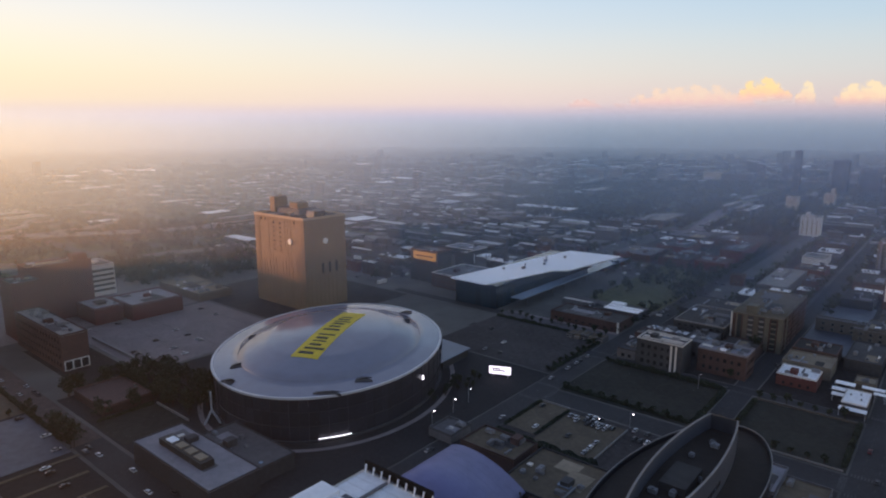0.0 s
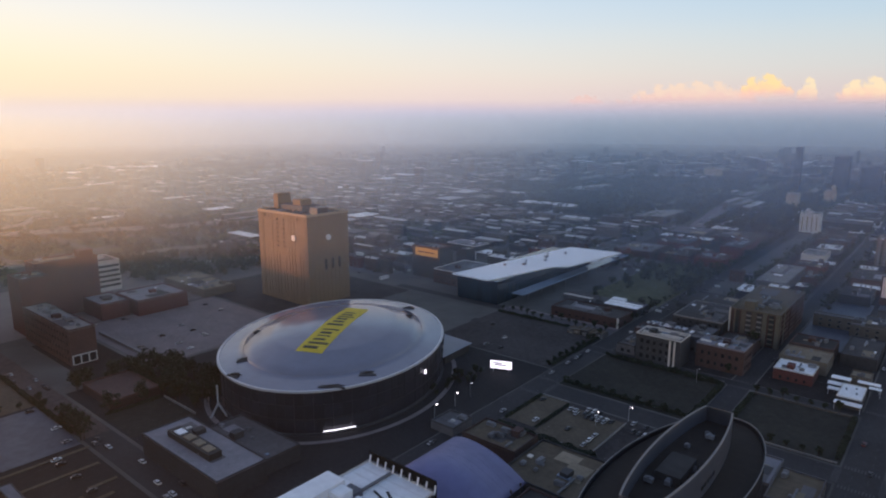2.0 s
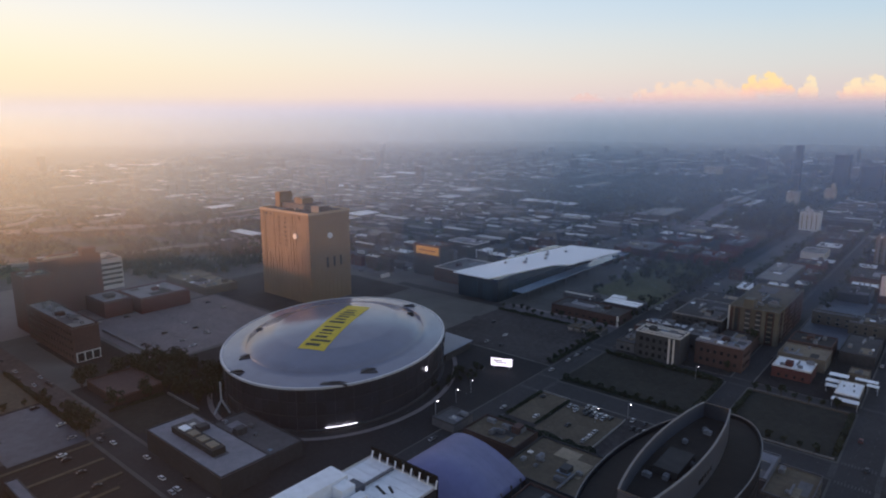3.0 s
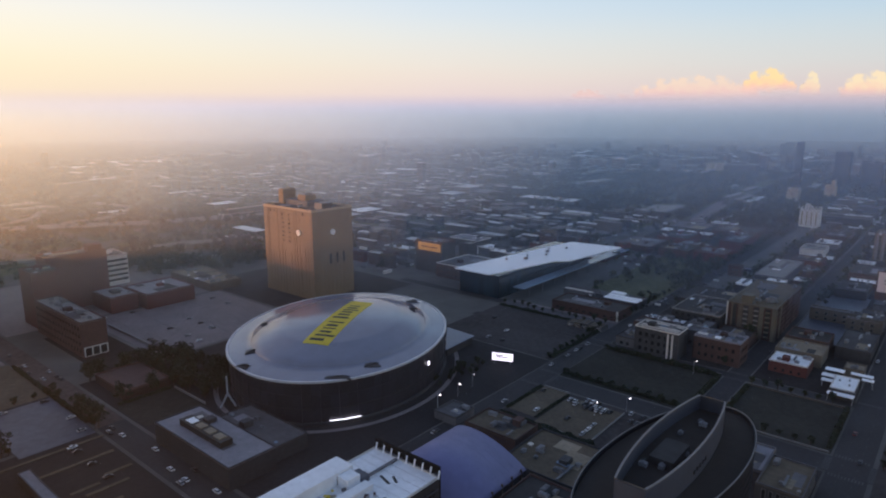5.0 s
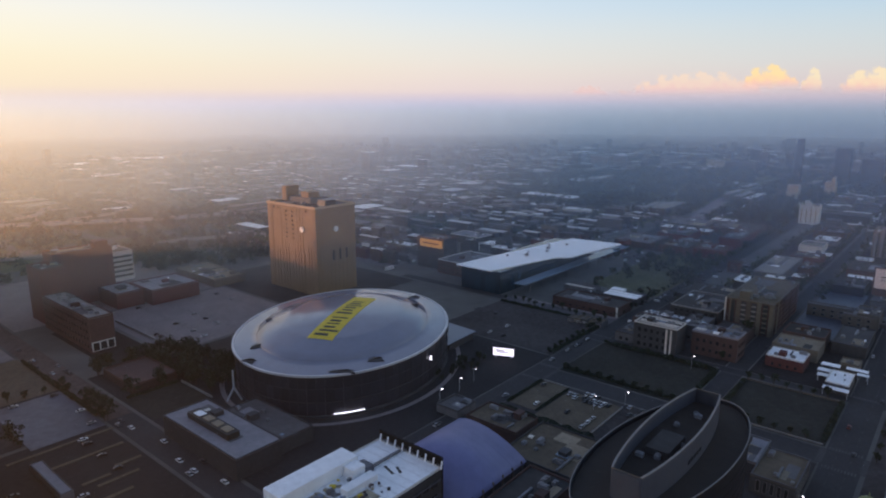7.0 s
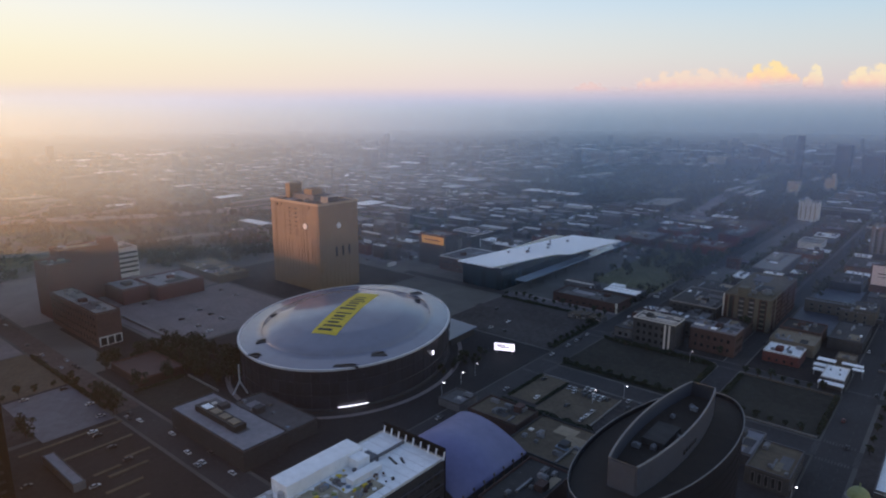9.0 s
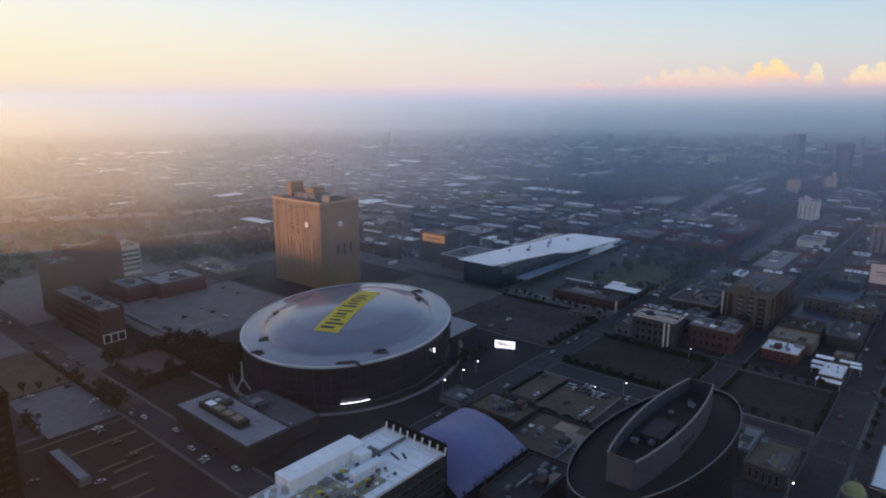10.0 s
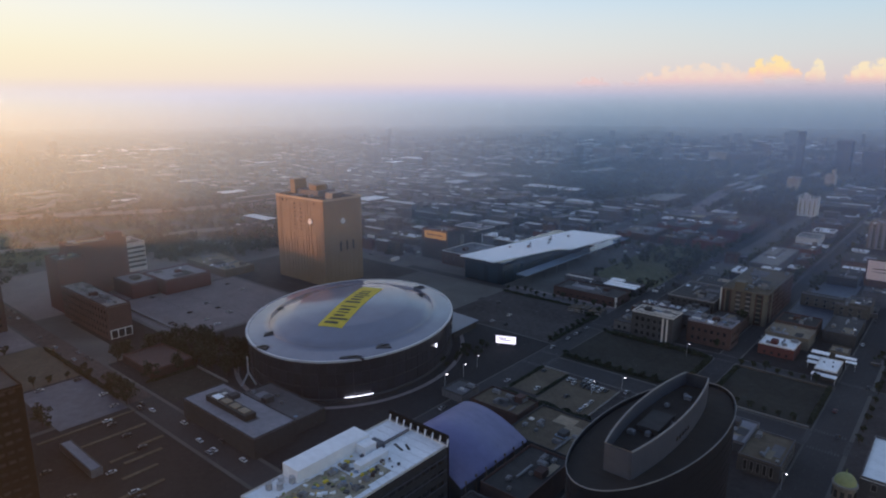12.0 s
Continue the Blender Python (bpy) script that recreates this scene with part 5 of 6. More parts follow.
for u0, u1, v0, v1, z, wl, rf, lb in ((925, 945, -86, -62, 7, GREYWALL, WHITEROOF, "grey shop with a bright white roof"),
                                      (880, 894, -86, -68, 6, GREYWALL, WHITEROOF, "small shop with a white roof"),
                                      (690, 702, -80, -56, 6, BRICK, WHITEROOF, "brick shop with a white roof"),
                                      (640, 680, -84, -60, 8, DARKWALL, DARKROOF, "dark shop with a felt roof"),
                                      (715, 765, -84, -50, 8, BRICK, DARKROOF, "brick store with a dark roof"),
                                      (600, 628, -492, -448, 10, DARKWALL, LILACROOF, "dark hall with a lilac-grey roof and pale edge"),
                                      (566, 580, -450, -432, 10, WHITEWALL, WHITEROOF, "plain white building with a flat white roof"),
                                      (592, 612, -440, -422, 6, GREYWALL, WHITEROOF, "low shed with a white roof"),
                                      (546, 562, -434, -420, 18, DARKWALL, DARKROOF, "narrow dark tower block"),
                                      (640, 660, -400, -370, 8, DARKRED, BRICK, "low brick works with a reddish roof"),
                                      (1000, 1030, -650, -540, 9, BUFF, WHITEROOF, "long pale warehouse in the haze")):
    building("store", lb, "building", u0, u1, v0, v1, z, wl, rf, 2, 0.7, "blocks up the street", cap=WHITEWALL if rf in (WHITEROOF, LILACROOF) else None)

# bright white sheds beyond the motorway
WHITE_SHEDS = ((575, 620, -1016, -988), (999, 1050, -2136, -2085), (940, 1030, -1455, -1430), (610, 660, -1220, -1202), (1233, 1328, -1262, -1236), (472, 490, -770, -716), (411, 448, -1052, -1036))
for u0, u1, v0, v1 in WHITE_SHEDS:
    building("warehouse", "long low shed with a bright white roof", "warehouse", u0, u1, v0, v1, 8.0, GREYWALL, WHITEROOF, 0, 0.4, "sheds beyond the motorway", cap=WHITEWALL, bare=True)

# pale towers up the wide street
ob, w, d = building("white_tower", "white concrete tower with a lift house", "tower", 1026, 1046, -189, -164, 27.5, WHITEWALL, GREYROOF, 1)
part("lift_house", box(-7, -2, -6, 2, 26.4, 33, 0.1), WHITEWALL, ob)
for i in range(4):
    part("window_band", box(-0.55, 0.55, -0.15, 0.05, 0, 19.0), TANDARK, ob, at=pose(-9 + i * 6, -d / 2, 3))
ob, w, d = building("apartment_tower", "tan apartment tower with pale vertical piers", "tower", 836, 872, -78, -42, 30.0, BUFF, TANROOF, 3)
for i in range(6):
    part("pilaster", box(-0.9, 0.9, -0.7, 0.0, 0, 29), CONCRETE, ob, at=pose(-15 + i * 6, -d / 2, 0))
face_windows(ob, w, d, "near", 7, 5, 2, 3.8, 2.6, 2.4)
# Near-black walls keep these towers dark on the side the sun would light.
ob, w, d = building("far_tower", "slender tower faint in the haze", "tower", 1566, 1580, -308, -295, 100.0, DARKSHADE, DARKROOF, 1)
face_windows(ob, w, d, "near", 12, 4, 6, 7.5, 2.6, 3.4, frame_mat=DARKSHADE)
ob, w, d = building("far_tower", "broad dark office tower in the haze", "tower", 1690, 1730, -252, -222, 76.0, DARKSHADE, DARKROOF, 2)
face_windows(ob, w, d, "near", 10, 6, 6, 6.6, 4.6, 3.0, frame_mat=DARKSHADE)
ob, w, d = building("far_tower", "wide dark tower beside the office tower", "tower", 1700, 1740, -200, -160, 54.0, DARKSHADE, DARKROOF, 1)
ob, w, d = building("cream_block", "cream stepped block far up the street", "building", 1395, 1420, -219, -202, 26.0, RUSTROOF, TANROOF, 1)
part("lift_house", box(1, 7, -6, 4, 25, 36, 0.1), RUSTROOF, ob)
ob, w, d = building("cream_block", "pale low block at the foot of the far tower", "building", 1300, 1325, -264, -246, 26.0, RUSTROOF, GREYROOF, 1)
ob, w, d = building("hospital_block", "long pale hospital block in the haze", "building", 1860, 1905, -590, -540, 26.0, RUSTROOF, GREYROOF, 0)
ob, w, d = building("hospital_block", "long dark hospital wing in the haze", "building", 1850, 1890, -538, -455, 24.0, DARKWALL, GREYROOF, 0)
ob, w, d = building("hospital_block", "grey hospital tower in the haze", "building", 1800, 1840, -700, -650, 34.0, GREYWALL, GREYROOF, 0)

# ---------------------------------------------------------------- buildings towards the sun
ob, w, d = building("brick_office", "large dark red brick office slab", "office", 176, 223, -581, -560, 46.0, DARKRED, DARKROOF, 4)
part("lift_house", box(0, 9, 10, 21, 44.8, 51, 0.1), DARKRED, ob)
ob, w, d = building("brick_office", "lower dark red brick office wing", "office", 155, 175.5, -552, -526, 43.0, DARKRED, DARKROOF, 2)
ob, w, d = building("striped_office", "pale office with dark window bands", "office", 240, 262, -645, -612, 29.0, WHITEWALL, GREYROOF, 2)
for r in range(5):
    z = 4 + r * 4.6
    part("window_band", box(-w / 2 + 0.8, w / 2 - 0.8, -d / 2 - 0.15, -d / 2 + 0.05, z, z + 2.2), WINDOW, ob)
    part("window_band", box(w / 2 - 0.05, w / 2 + 0.15, -d / 2 + 0.8, d / 2 - 0.8, z, z + 2.2), WINDOW, ob)
ob, w, d = building("low_office", "low dark office with a lilac-grey roof", "office", 207, 229, -557, -522, 13.5, DARKRED, LILACROOF, 1)
part("roof_hatch", box(-5, 5, -3, 3, 12.6, 14.4, 0.1), DARKWALL, ob)
ob, w, d = building("low_office", "long dark store with a lilac-grey roof", "office", 231, 273, -552, -511, 13.3, DARKRED, LILACROOF, 0)
ob, w, d = building("warehouse", "low warehouse with a yellowish gravel roof", "warehouse", 296, 330, -598, -566, 6.7, BUFF, TANROOF, 2)
ob, w, d = building("warehouse", "low warehouse with dark roof hatches", "warehouse", 294, 326, -563, -522, 7.5, BUFF, TANROOF, 5)
ob, w, d = building("brick_warehouse", "long brick warehouse with a cluttered pale roof", "warehouse", 153, 169, -519, -436, 25.0, BRICK, CONCRETE, 22)
part("window_frame", box(-7.5, 7.5, -0.3, 0.1, 1.0, 7.5), WHITEWALL, ob, "white shop-front frame", at=pose(w / 2, 0, 0, 0, 0, 90))
for i in range(3):
    part("window", box(-1.9, 1.9, -0.5, -0.3, 1.6, 6.8), WINDOW, ob, at=pose(w / 2, -4.8 + 4.8 * i, 0, 0, 0, 90))
face_windows(ob, w, d, "near", 4, 16, 3, 5.2, 2.0, 2.6, frame_mat=BRICK)
ob, w, d = building("brick_shed", "low red-brown brick building among trees", "building", 142, 169, -391, -353, 5.5, BRICK, BRICK, 0, bare=True)
ob, w, d = building("long_shed", "narrow long shed with a grey roof", "shed", 75.5, 80.5, -306, -270, 4.0, GREYWALL, LILACROOF, 0, 0.3)
# The shade on this backlit tower is put into its wall colour.
ob, w, d = building("dark_tower", "dark office tower close by, shade put into its colour", "tower", 18, 52, -336, -257, 58.0, DARKSHADE, DARKROOF, 4)
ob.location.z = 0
face_windows(ob, w, d, "right", 14, 9, 3, 4.0, 2.6, 1.6, frame_mat=DARKSHADE)
face_windows(ob, w, d, "far", 14, 16, 3, 4.0, 2.6, 2.4, frame_mat=DARKSHADE)

# ---------------------------------------------------------------- trees
def tree_parts(height, seed):
    rnd = random.Random(seed)
    trunk, crown = bmesh.new(), bmesh.new()

    def limb(a, b, r0, r1):
        a, b = Vector(a), Vector(b)
        q = (b - a).to_track_quat("Z", "Y")
        rows = [[trunk.verts.new(p + q @ Vector((r * math.cos(t), r * math.sin(t), 0))) for t in (0, 1.26, 2.51, 3.77, 5.03)] for p, r in ((a, r0), (b, r1))]
        for i in range(5):
            trunk.faces.new((rows[0][i], rows[0][(i + 1) % 5], rows[1][(i + 1) % 5], rows[1][i]))

    limb((0, 0, -0.2), (0.1, 0, height * 0.55), 0.28, 0.14)
    clumps = []
    for k in range(11):
        a, h = rnd.uniform(0, 6.28), rnd.uniform(0.4, 0.95) * height
        r = rnd.uniform(0.1, 0.36) * height * (1.15 - abs(h / height - 0.6))
        c = Vector((r * math.cos(a), r * math.sin(a), h))
        clumps.append((c, rnd.uniform(0.10, 0.19) * height))
        if k < 6:
            limb((0.1, 0, height * rnd.uniform(0.3, 0.5)), c, 0.12, 0.04)
    for c, size in clumps:
        for _ in range(34):
            d = Vector((rnd.gauss(0, 1), rnd.gauss(0, 1), rnd.gauss(0, 0.8))).normalized()
            p = c + d * size * rnd.uniform(0.7, 1.05)
            n = (d + Vector((rnd.gauss(0, 0.5), rnd.gauss(0, 0.5), rnd.gauss(0, 0.5)))).normalized()
            e = n.orthogonal().normalized() * rnd.uniform(0.35, 0.7) * (0.35 + 0.055 * height)
            f = n.cross(e) * rnd.uniform(0.7, 1.1)
            crown.faces.new([crown.verts.new(p + q) for q in (e, f, -e, -f)])
    return mesh_of("trunk", trunk, BARK), mesh_of("crown", crown, LEAF)


TREES = []
for i, h in enumerate((4.5, 6.5, 12.0, 3.8)):
    t0 = thing("tree", place(0, -1200 - 30 * i), "leafy dark green street tree in dawn shade", "tree", "street trees")
    tm, cm = tree_parts(h, 20 + i)
    part("trunk", tm, None, t0)
    part("crown", cm, None, t0)
    TREES.append(t0)
spots = []
rnd = random.Random(2)
for u in np.arange(256, 312, 9):
    spots.append((u, -101.5 - 3))
for v in np.arange(-180, -108, 7.5):
    spots += [(334, v), (390, v)]
for v in np.arange(-88, -40, 7):
    spots += [(393, v), (334, v)]
for u in np.arange(352, 430, 8):
    spots.append((u, -203))
for _ in range(44):
    spots.append((rnd.uniform(530, 700), rnd.uniform(-262, -203)))
for u in np.arange(450, 700, 12):
    spots.append((u, -200.5))
for _ in range(70):
    spots.append((rnd.uniform(170, 198), rnd.uniform(-398, -316)))
for _ in range(10):
    spots.append((rnd.uniform(136, 170), rnd.choice((-349.5, -395.0))))
for _ in range(9):
    spots.append((rnd.uniform(116, 120), rnd.uniform(-400, -330)))
for u, v in ((79, -340), (79, -346), (80, -334), (70, -393), (77, -393), (84, -393), (92, -394), (100, -393), (110, -393), (60, -470), (70, -480), (100, -470), (96, -462)):
    spots.append((u, v))
for u in np.arange(330, 600, 14):
    spots.append((u, -16))
for v in np.arange(-395, -300, 12):
    spots.append((190 + (v + 395) * 0.1, v))
for v in np.arange(-296, -199, 7.5):
    spots.append((438 + 3 * math.sin(v), v))
for u in np.arange(585, 1000, 13):
    spots += [(u, -157 + rnd.uniform(-1, 1)), (u + 5, -195 + rnd.uniform(-1, 1))]
    if rnd.random() < 0.6:
        spots += [(u + 3, -108.5), (u + 7, -87)]
for u, v in ((835, -150), (841, -153), (846, -150), (908, -186), (914, -184), (918, -188), (560, -86), (566, -82), (558, -78)):
    spots.append((u, v))
for _ in range(40):
    spots.append((rnd.uniform(706, 1000), rnd.choice((-275, -232, -324, -246)) + rnd.uniform(-3, 3)))
for _ in range(16):
    spots.append((rnd.uniform(264, 316), rnd.uniform(-236, -224)))
FAR_SPOTS = [q for q in spots if q[0] > 560]
for u, v in spots:
    if u > 560:
        continue
    k = rnd.choice((2, 1)) if (140 < u < 200 and v < -300) else (rnd.choice((1, 1, 2, 0)) if 527 < u < 702 and v < -202 else rnd.choice((0, 3, 3) if 330 < u < 392 else (0, 1, 3, 3, 0)))
    m = place(u, v, 0.1, rnd.uniform(0, 360))
    copy_thing(TREES[k], m)
for u, v in ((119, -337), (118.5, -345), (119, -330), (118, -352), (78.5, -338)):
    copy_thing(TREES[2], place(u, v, 0.1, 31 * u))
for t0, (u, v) in zip(TREES, ((408, -175), (412, -110), (470, -110), (560, -180))):
    t0.matrix_world = place(u, v, 0.1)



def hedge(u0, v0, u1, v1, high, wide, seed, label="dense dark clipped hedge along the lot"):
    """A thick uneven hedge of leaf clumps between two plan points."""
    rnd = random.Random(seed)
    long = math.hypot(u1 - u0, v1 - v0)
    bm = bmesh.new()
    for _ in range(int(long * 26)):
        s = rnd.uniform(-0.5, 0.5) * long
        a = rnd.uniform(0, math.pi)
        bulge = 0.75 + 0.35 * noise.noise(Vector((s * 0.22, seed, 0.5)))
        p = Vector((s, wide / 2 * math.cos(a) * bulge, high * math.sin(a) ** 0.6 * bulge))
        n = Vector((rnd.gauss(0, 0.6), math.cos(a) + rnd.gauss(0, 0.5), math.sin(a) + rnd.gauss(0, 0.5))).normalized()
        e = n.orthogonal().normalized() * rnd.uniform(0.4, 0.75)
        f = n.cross(e)
        bm.faces.new([bm.verts.new(p + q) for q in (e, f, -e, -f)])
    ob = part("hedge", bm, LEAF)
    ob.matrix_world = place((u0 + u1) / 2, (v0 + v1) / 2, 0.12, 90 - math.degrees(math.atan2(v1 - v0, u1 - u0)))
    return tagged(ob, label, "hedge", "hedges")


for k_, (u0, v0, u1, v1, h_, w_) in enumerate(((393, -180, 392, -106, 2.6, 5.0), (335, -182, 335, -108, 2.0, 3.0), (338, -106.5, 388, -106.5, 2.0, 4.0), (336, -89, 388, -89, 2.0, 3.0),
                                               (336, -38.5, 390, -38.5, 2.2, 3.0), (430, -296, 430, -202, 2.0, 4.0), (352, -201.5, 430, -201.5, 2.0, 3.0),
                                               (264, -181, 264, -126, 3.2, 4.5), (272, -182.2, 309, -182.2, 1.6, 2.0), (273, -164, 308, -164, 1.2, 1.4), (118, -455, 118, -340, 2.0, 3.0), (137, -348.5, 167, -348.5, 1.6, 2.5))):
    hedge(u0, v0, u1, v1, h_, w_, 40 + k_)

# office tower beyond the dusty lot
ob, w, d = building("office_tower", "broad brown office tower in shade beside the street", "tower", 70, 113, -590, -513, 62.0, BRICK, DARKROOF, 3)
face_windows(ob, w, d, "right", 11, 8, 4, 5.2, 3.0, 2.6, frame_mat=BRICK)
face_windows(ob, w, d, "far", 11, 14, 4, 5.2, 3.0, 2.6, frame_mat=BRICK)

# ---------------------------------------------------------------- vehicles
def car(paint, seed):
    ob = thing("car", place(0, 0), "small parked car, a few metres long", "car", "parked cars")
    bm = bmesh.new()
    prof = ((-2.2, 0.35), (2.2, 0.35), (2.25, 0.8), (1.3, 0.95), (-2.1, 1.0), (-2.25, 0.7))
    a, b = [[bm.verts.new((s, x, z)) for x, z in prof] for s in (-0.88, 0.88)]
    for i in range(6):
        bm.faces.new((a[i], a[(i + 1) % 6], b[(i + 1) % 6], b[i]))
    bm.faces.new(a), bm.faces.new(b)
    bmesh.ops.recalc_face_normals(bm, faces=list(bm.faces))
    part("body", bm, paint, ob)
    bm = bmesh.new()
    prof = ((-1.9, 0.98), (1.2, 0.94), (0.5, 1.45), (-1.3, 1.48))
    a, b = [[bm.verts.new((s * (0.8 if z < 1.2 else 0.66), x, z)) for x, z in prof] for s in (-1, 1)]
    for i in range(4):
        bm.faces.new((a[i], a[(i + 1) % 4], b[(i + 1) % 4], b[i]))
    bm.faces.new(a), bm.faces.new(b)
    bmesh.ops.recalc_face_normals(bm, faces=list(bm.faces))
    part("cabin", bm, WINDOW, ob)
    part("roof", box(-0.62, 0.62, -1.2, 0.4, 1.46, 1.52), paint, ob)
    wheel = mesh_of("wheel", disc(0.33, 0.22, 12), RUBBER)
    for x in (-0.9, 0.68):
        for y in (-1.35, 1.4):
            part("wheel", wheel, None, ob, at=pose(x, y, 0.33, 0, 90, 0))
    return ob


PAINTS = [surface("white_paint", (0.75, 0.75, 0.75), 0.35, vary=0.05, bump=0), surface("silver_paint", (0.4, 0.41, 0.43), 0.3, 0.4, vary=0.05, bump=0),
          surface("black_paint", (0.03, 0.03, 0.035), 0.3, vary=0.05, bump=0), surface("red_paint", (0.15, 0.02, 0.02), 0.35, vary=0.05, bump=0)]
CARS = [car(p, i) for i, p in enumerate(PAINTS)]
park = []
for v in np.arange(-155, -108, 3.2):
    park += [q_ for q_ in ((300, v, 0), (308.5, v, 0)) if rnd.random() < 0.6]
for v in np.arange(-318, -220, 5.6):
    park += [(45 + 19 * rnd.randrange(4), v, 0)]
for _ in range(26):
    park.append((190 + 21.2 * rnd.randrange(5) + 8, rnd.uniform(-515, -405), 0))
for _ in range(14):
    park.append((rnd.uniform(260, 600), rnd.choice((-104.0, -92.2, -34.5, -21.5)), 0))
for _ in range(12):
    park.append((352 + 19.5 * rnd.randrange(4) + 6, rnd.uniform(-290, -205), 0))
for _ in range(16):
    park.append((rnd.uniform(210, 600), rnd.choice((-194.5, -187.5)), 0))
for _ in range(34):
    park.append((rnd.choice((120.2, 123, 127, 129.8)), rnd.uniform(-640, -205), 0))
for _ in range(40):
    park.append((30 + 17 * rnd.randrange(5), rnd.uniform(-508, -468), 0))
for q in ((112, -384, 0), (113, -372, 0), (114, -352, 0), (112, -333, 0), (92, -385, 0), (70, -430, 0), (98, -405, 0)):
    park.append(q)
for v in np.arange(-154, -126, 3.0):
    park.append((303.0, v - 6, 0))
for v, u in ((-178, 304), (-174, 304), (-168, 280), (-136, 272), (-136, 278), (-136, 284), (-150, 282)):
    park.append((u, v, 0))
for u, v, a in park:
    if rnd.random() < 0.75:
        z = 0.17 if (abs(v + 98) > 7 and abs(v + 28) > 8 and abs(v + 191) > 8 and abs(u - 125) > 8) else 0.07
        if 266 < u < 312 and -183 < v < -124:
            z = 0.23
        copy_thing(CARS[rnd.choice((0, 0, 1, 1, 1, 2, 2, 2, 2, 2))], place(u, v, z, 90 if abs(u - 125) < 8 else a))
for c, (u, v) in zip(CARS, ((200, -187.5), (226, -194.5), (330, -25), (360, -31))):
    c.matrix_world = place(u, v, 0.04)

# ---------------------------------------------------------------- street lamps, lit
def lamp_post(u, v, high, size, lit=True, turn=0.0):
    ob = thing("street_lamp", place(u, v, 0.1, turn), "slim steel street lamp, switched on", "street lamp", "street lamps")
    part("pole", prism([(0.12 * math.cos(a), 0.12 * math.sin(a)) for a in np.linspace(0, 6.28, 8, endpoint=False)], 0, high), STEEL, ob)
    part("arm", box(-0.08, 1.6, -0.08, 0.08, high - 0.1, high + 0.06), STEEL, ob)
    head = part("head", box(1.2, 1.2 + size, -size / 2, size / 2, high + 0.1, high + 0.35, 0.05), STEEL, ob)
    part("lens", box(1.2, 1.2 + size, -size / 2, size / 2, high - 0.35, high + 0.05, 0.05), LAMPLIGHT, head, "glowing lamp")
    return ob


for u, v, s in ((247.8, -211, 1.2), (266, -211.5, 1.0), (281.6, -213, 0.6), (310, -129.8, 0.9), (294.5, -141, 0.6), (207, -104.4, 0.7), (263.5, -35.5, 0.9),
                (244, -57.5, 0.6), (386, -120, 0.5)):
    lamp_post(u, v, 8.5, 0.7 * s)


# ---------------------------------------------------------------- the wider city
KEEP = ( (60, 436, -620, 60), (436, 520, -445, -355), (436, 625, -358, -265), (470, 575, -170, -92), (136, 340, -690, -500),
        (404, 525, -92, -36), (826, 880, -84, -36), (1015, 1055, -195, -158), (585, 610, -50, -18), (525, 705, -265, -200), (430, 482, -262, -196),
        (576, 1000, -158, -40), (704, 1000, -330, -158), (540, 640, -495, -418), (636, 664, -404, -366), (995, 1035, -655, -535), (755, 780, -735, -635))


def free(u0, u1, v0, v1):
    return not any(u0 < b and u1 > a and v0 < d and v1 > c for a, b, c, d in KEEP)


def in_view(u, v, spread=41.0):
    x, y = gp(u, v)
    return y > 120 and abs(math.degrees(math.atan2(x, y + 20))) < spread


VS = [-28, -98, -191, -285, -350, -445]
while VS[-1] > -2300:
    VS.append(VS[-1] - (88 if len(VS) % 3 else 104))
VS = [330, 240, 150, 60] + VS
US = [-1130, -1020, -910, -800, -690, -580, -470, -360, -250, -140, -30, 60, 126, 230, 321, 399, 445, 525, 625, 740, 850, 955]
while US[-1] < 3300:
    US.append(US[-1] + 112)

rnd = random.Random(11)
WALLS, ROOFS = (BRICK, BRICK, GREYWALL, BUFF, DARKWALL, DARKWALL, DARKRED), (GREYROOF, GREYROOF, DARKROOF, DARKROOF, DARKROOF, DARKROOF, CARDECK, LILACROOF, TANROOF, WHITEROOF, WHITEROOF, WHITEROOF, WHITEROOF, WHITEROOF)
NAMES = (("warehouse", "low flat-roofed warehouse in the hazy distance"), ("shop_building", "small flat-roofed city shop block"),
         ("workshop", "low workshop with a plain flat roof"), ("store", "brick store building with a flat roof"))
far_walls, far_roofs, far_faces = [], [], []
BOXF = ((0, 1, 5, 4), (1, 2, 6, 5), (2, 3, 7, 6), (3, 0, 4, 7))


def joined_box(verts, faces, u0, u1, v0, v1, z0, z1, top):
    k = len(verts)
    for z in (z0, z1):
        for u, v in ((u0, v0), (u0, v1), (u1, v1), (u1, v0)):
            verts.append((*gp(u, v), z))
    if top:
        faces.append((k + 4, k + 5, k + 6, k + 7))
    faces.extend(tuple(k + i for i in f) for f in BOXF)


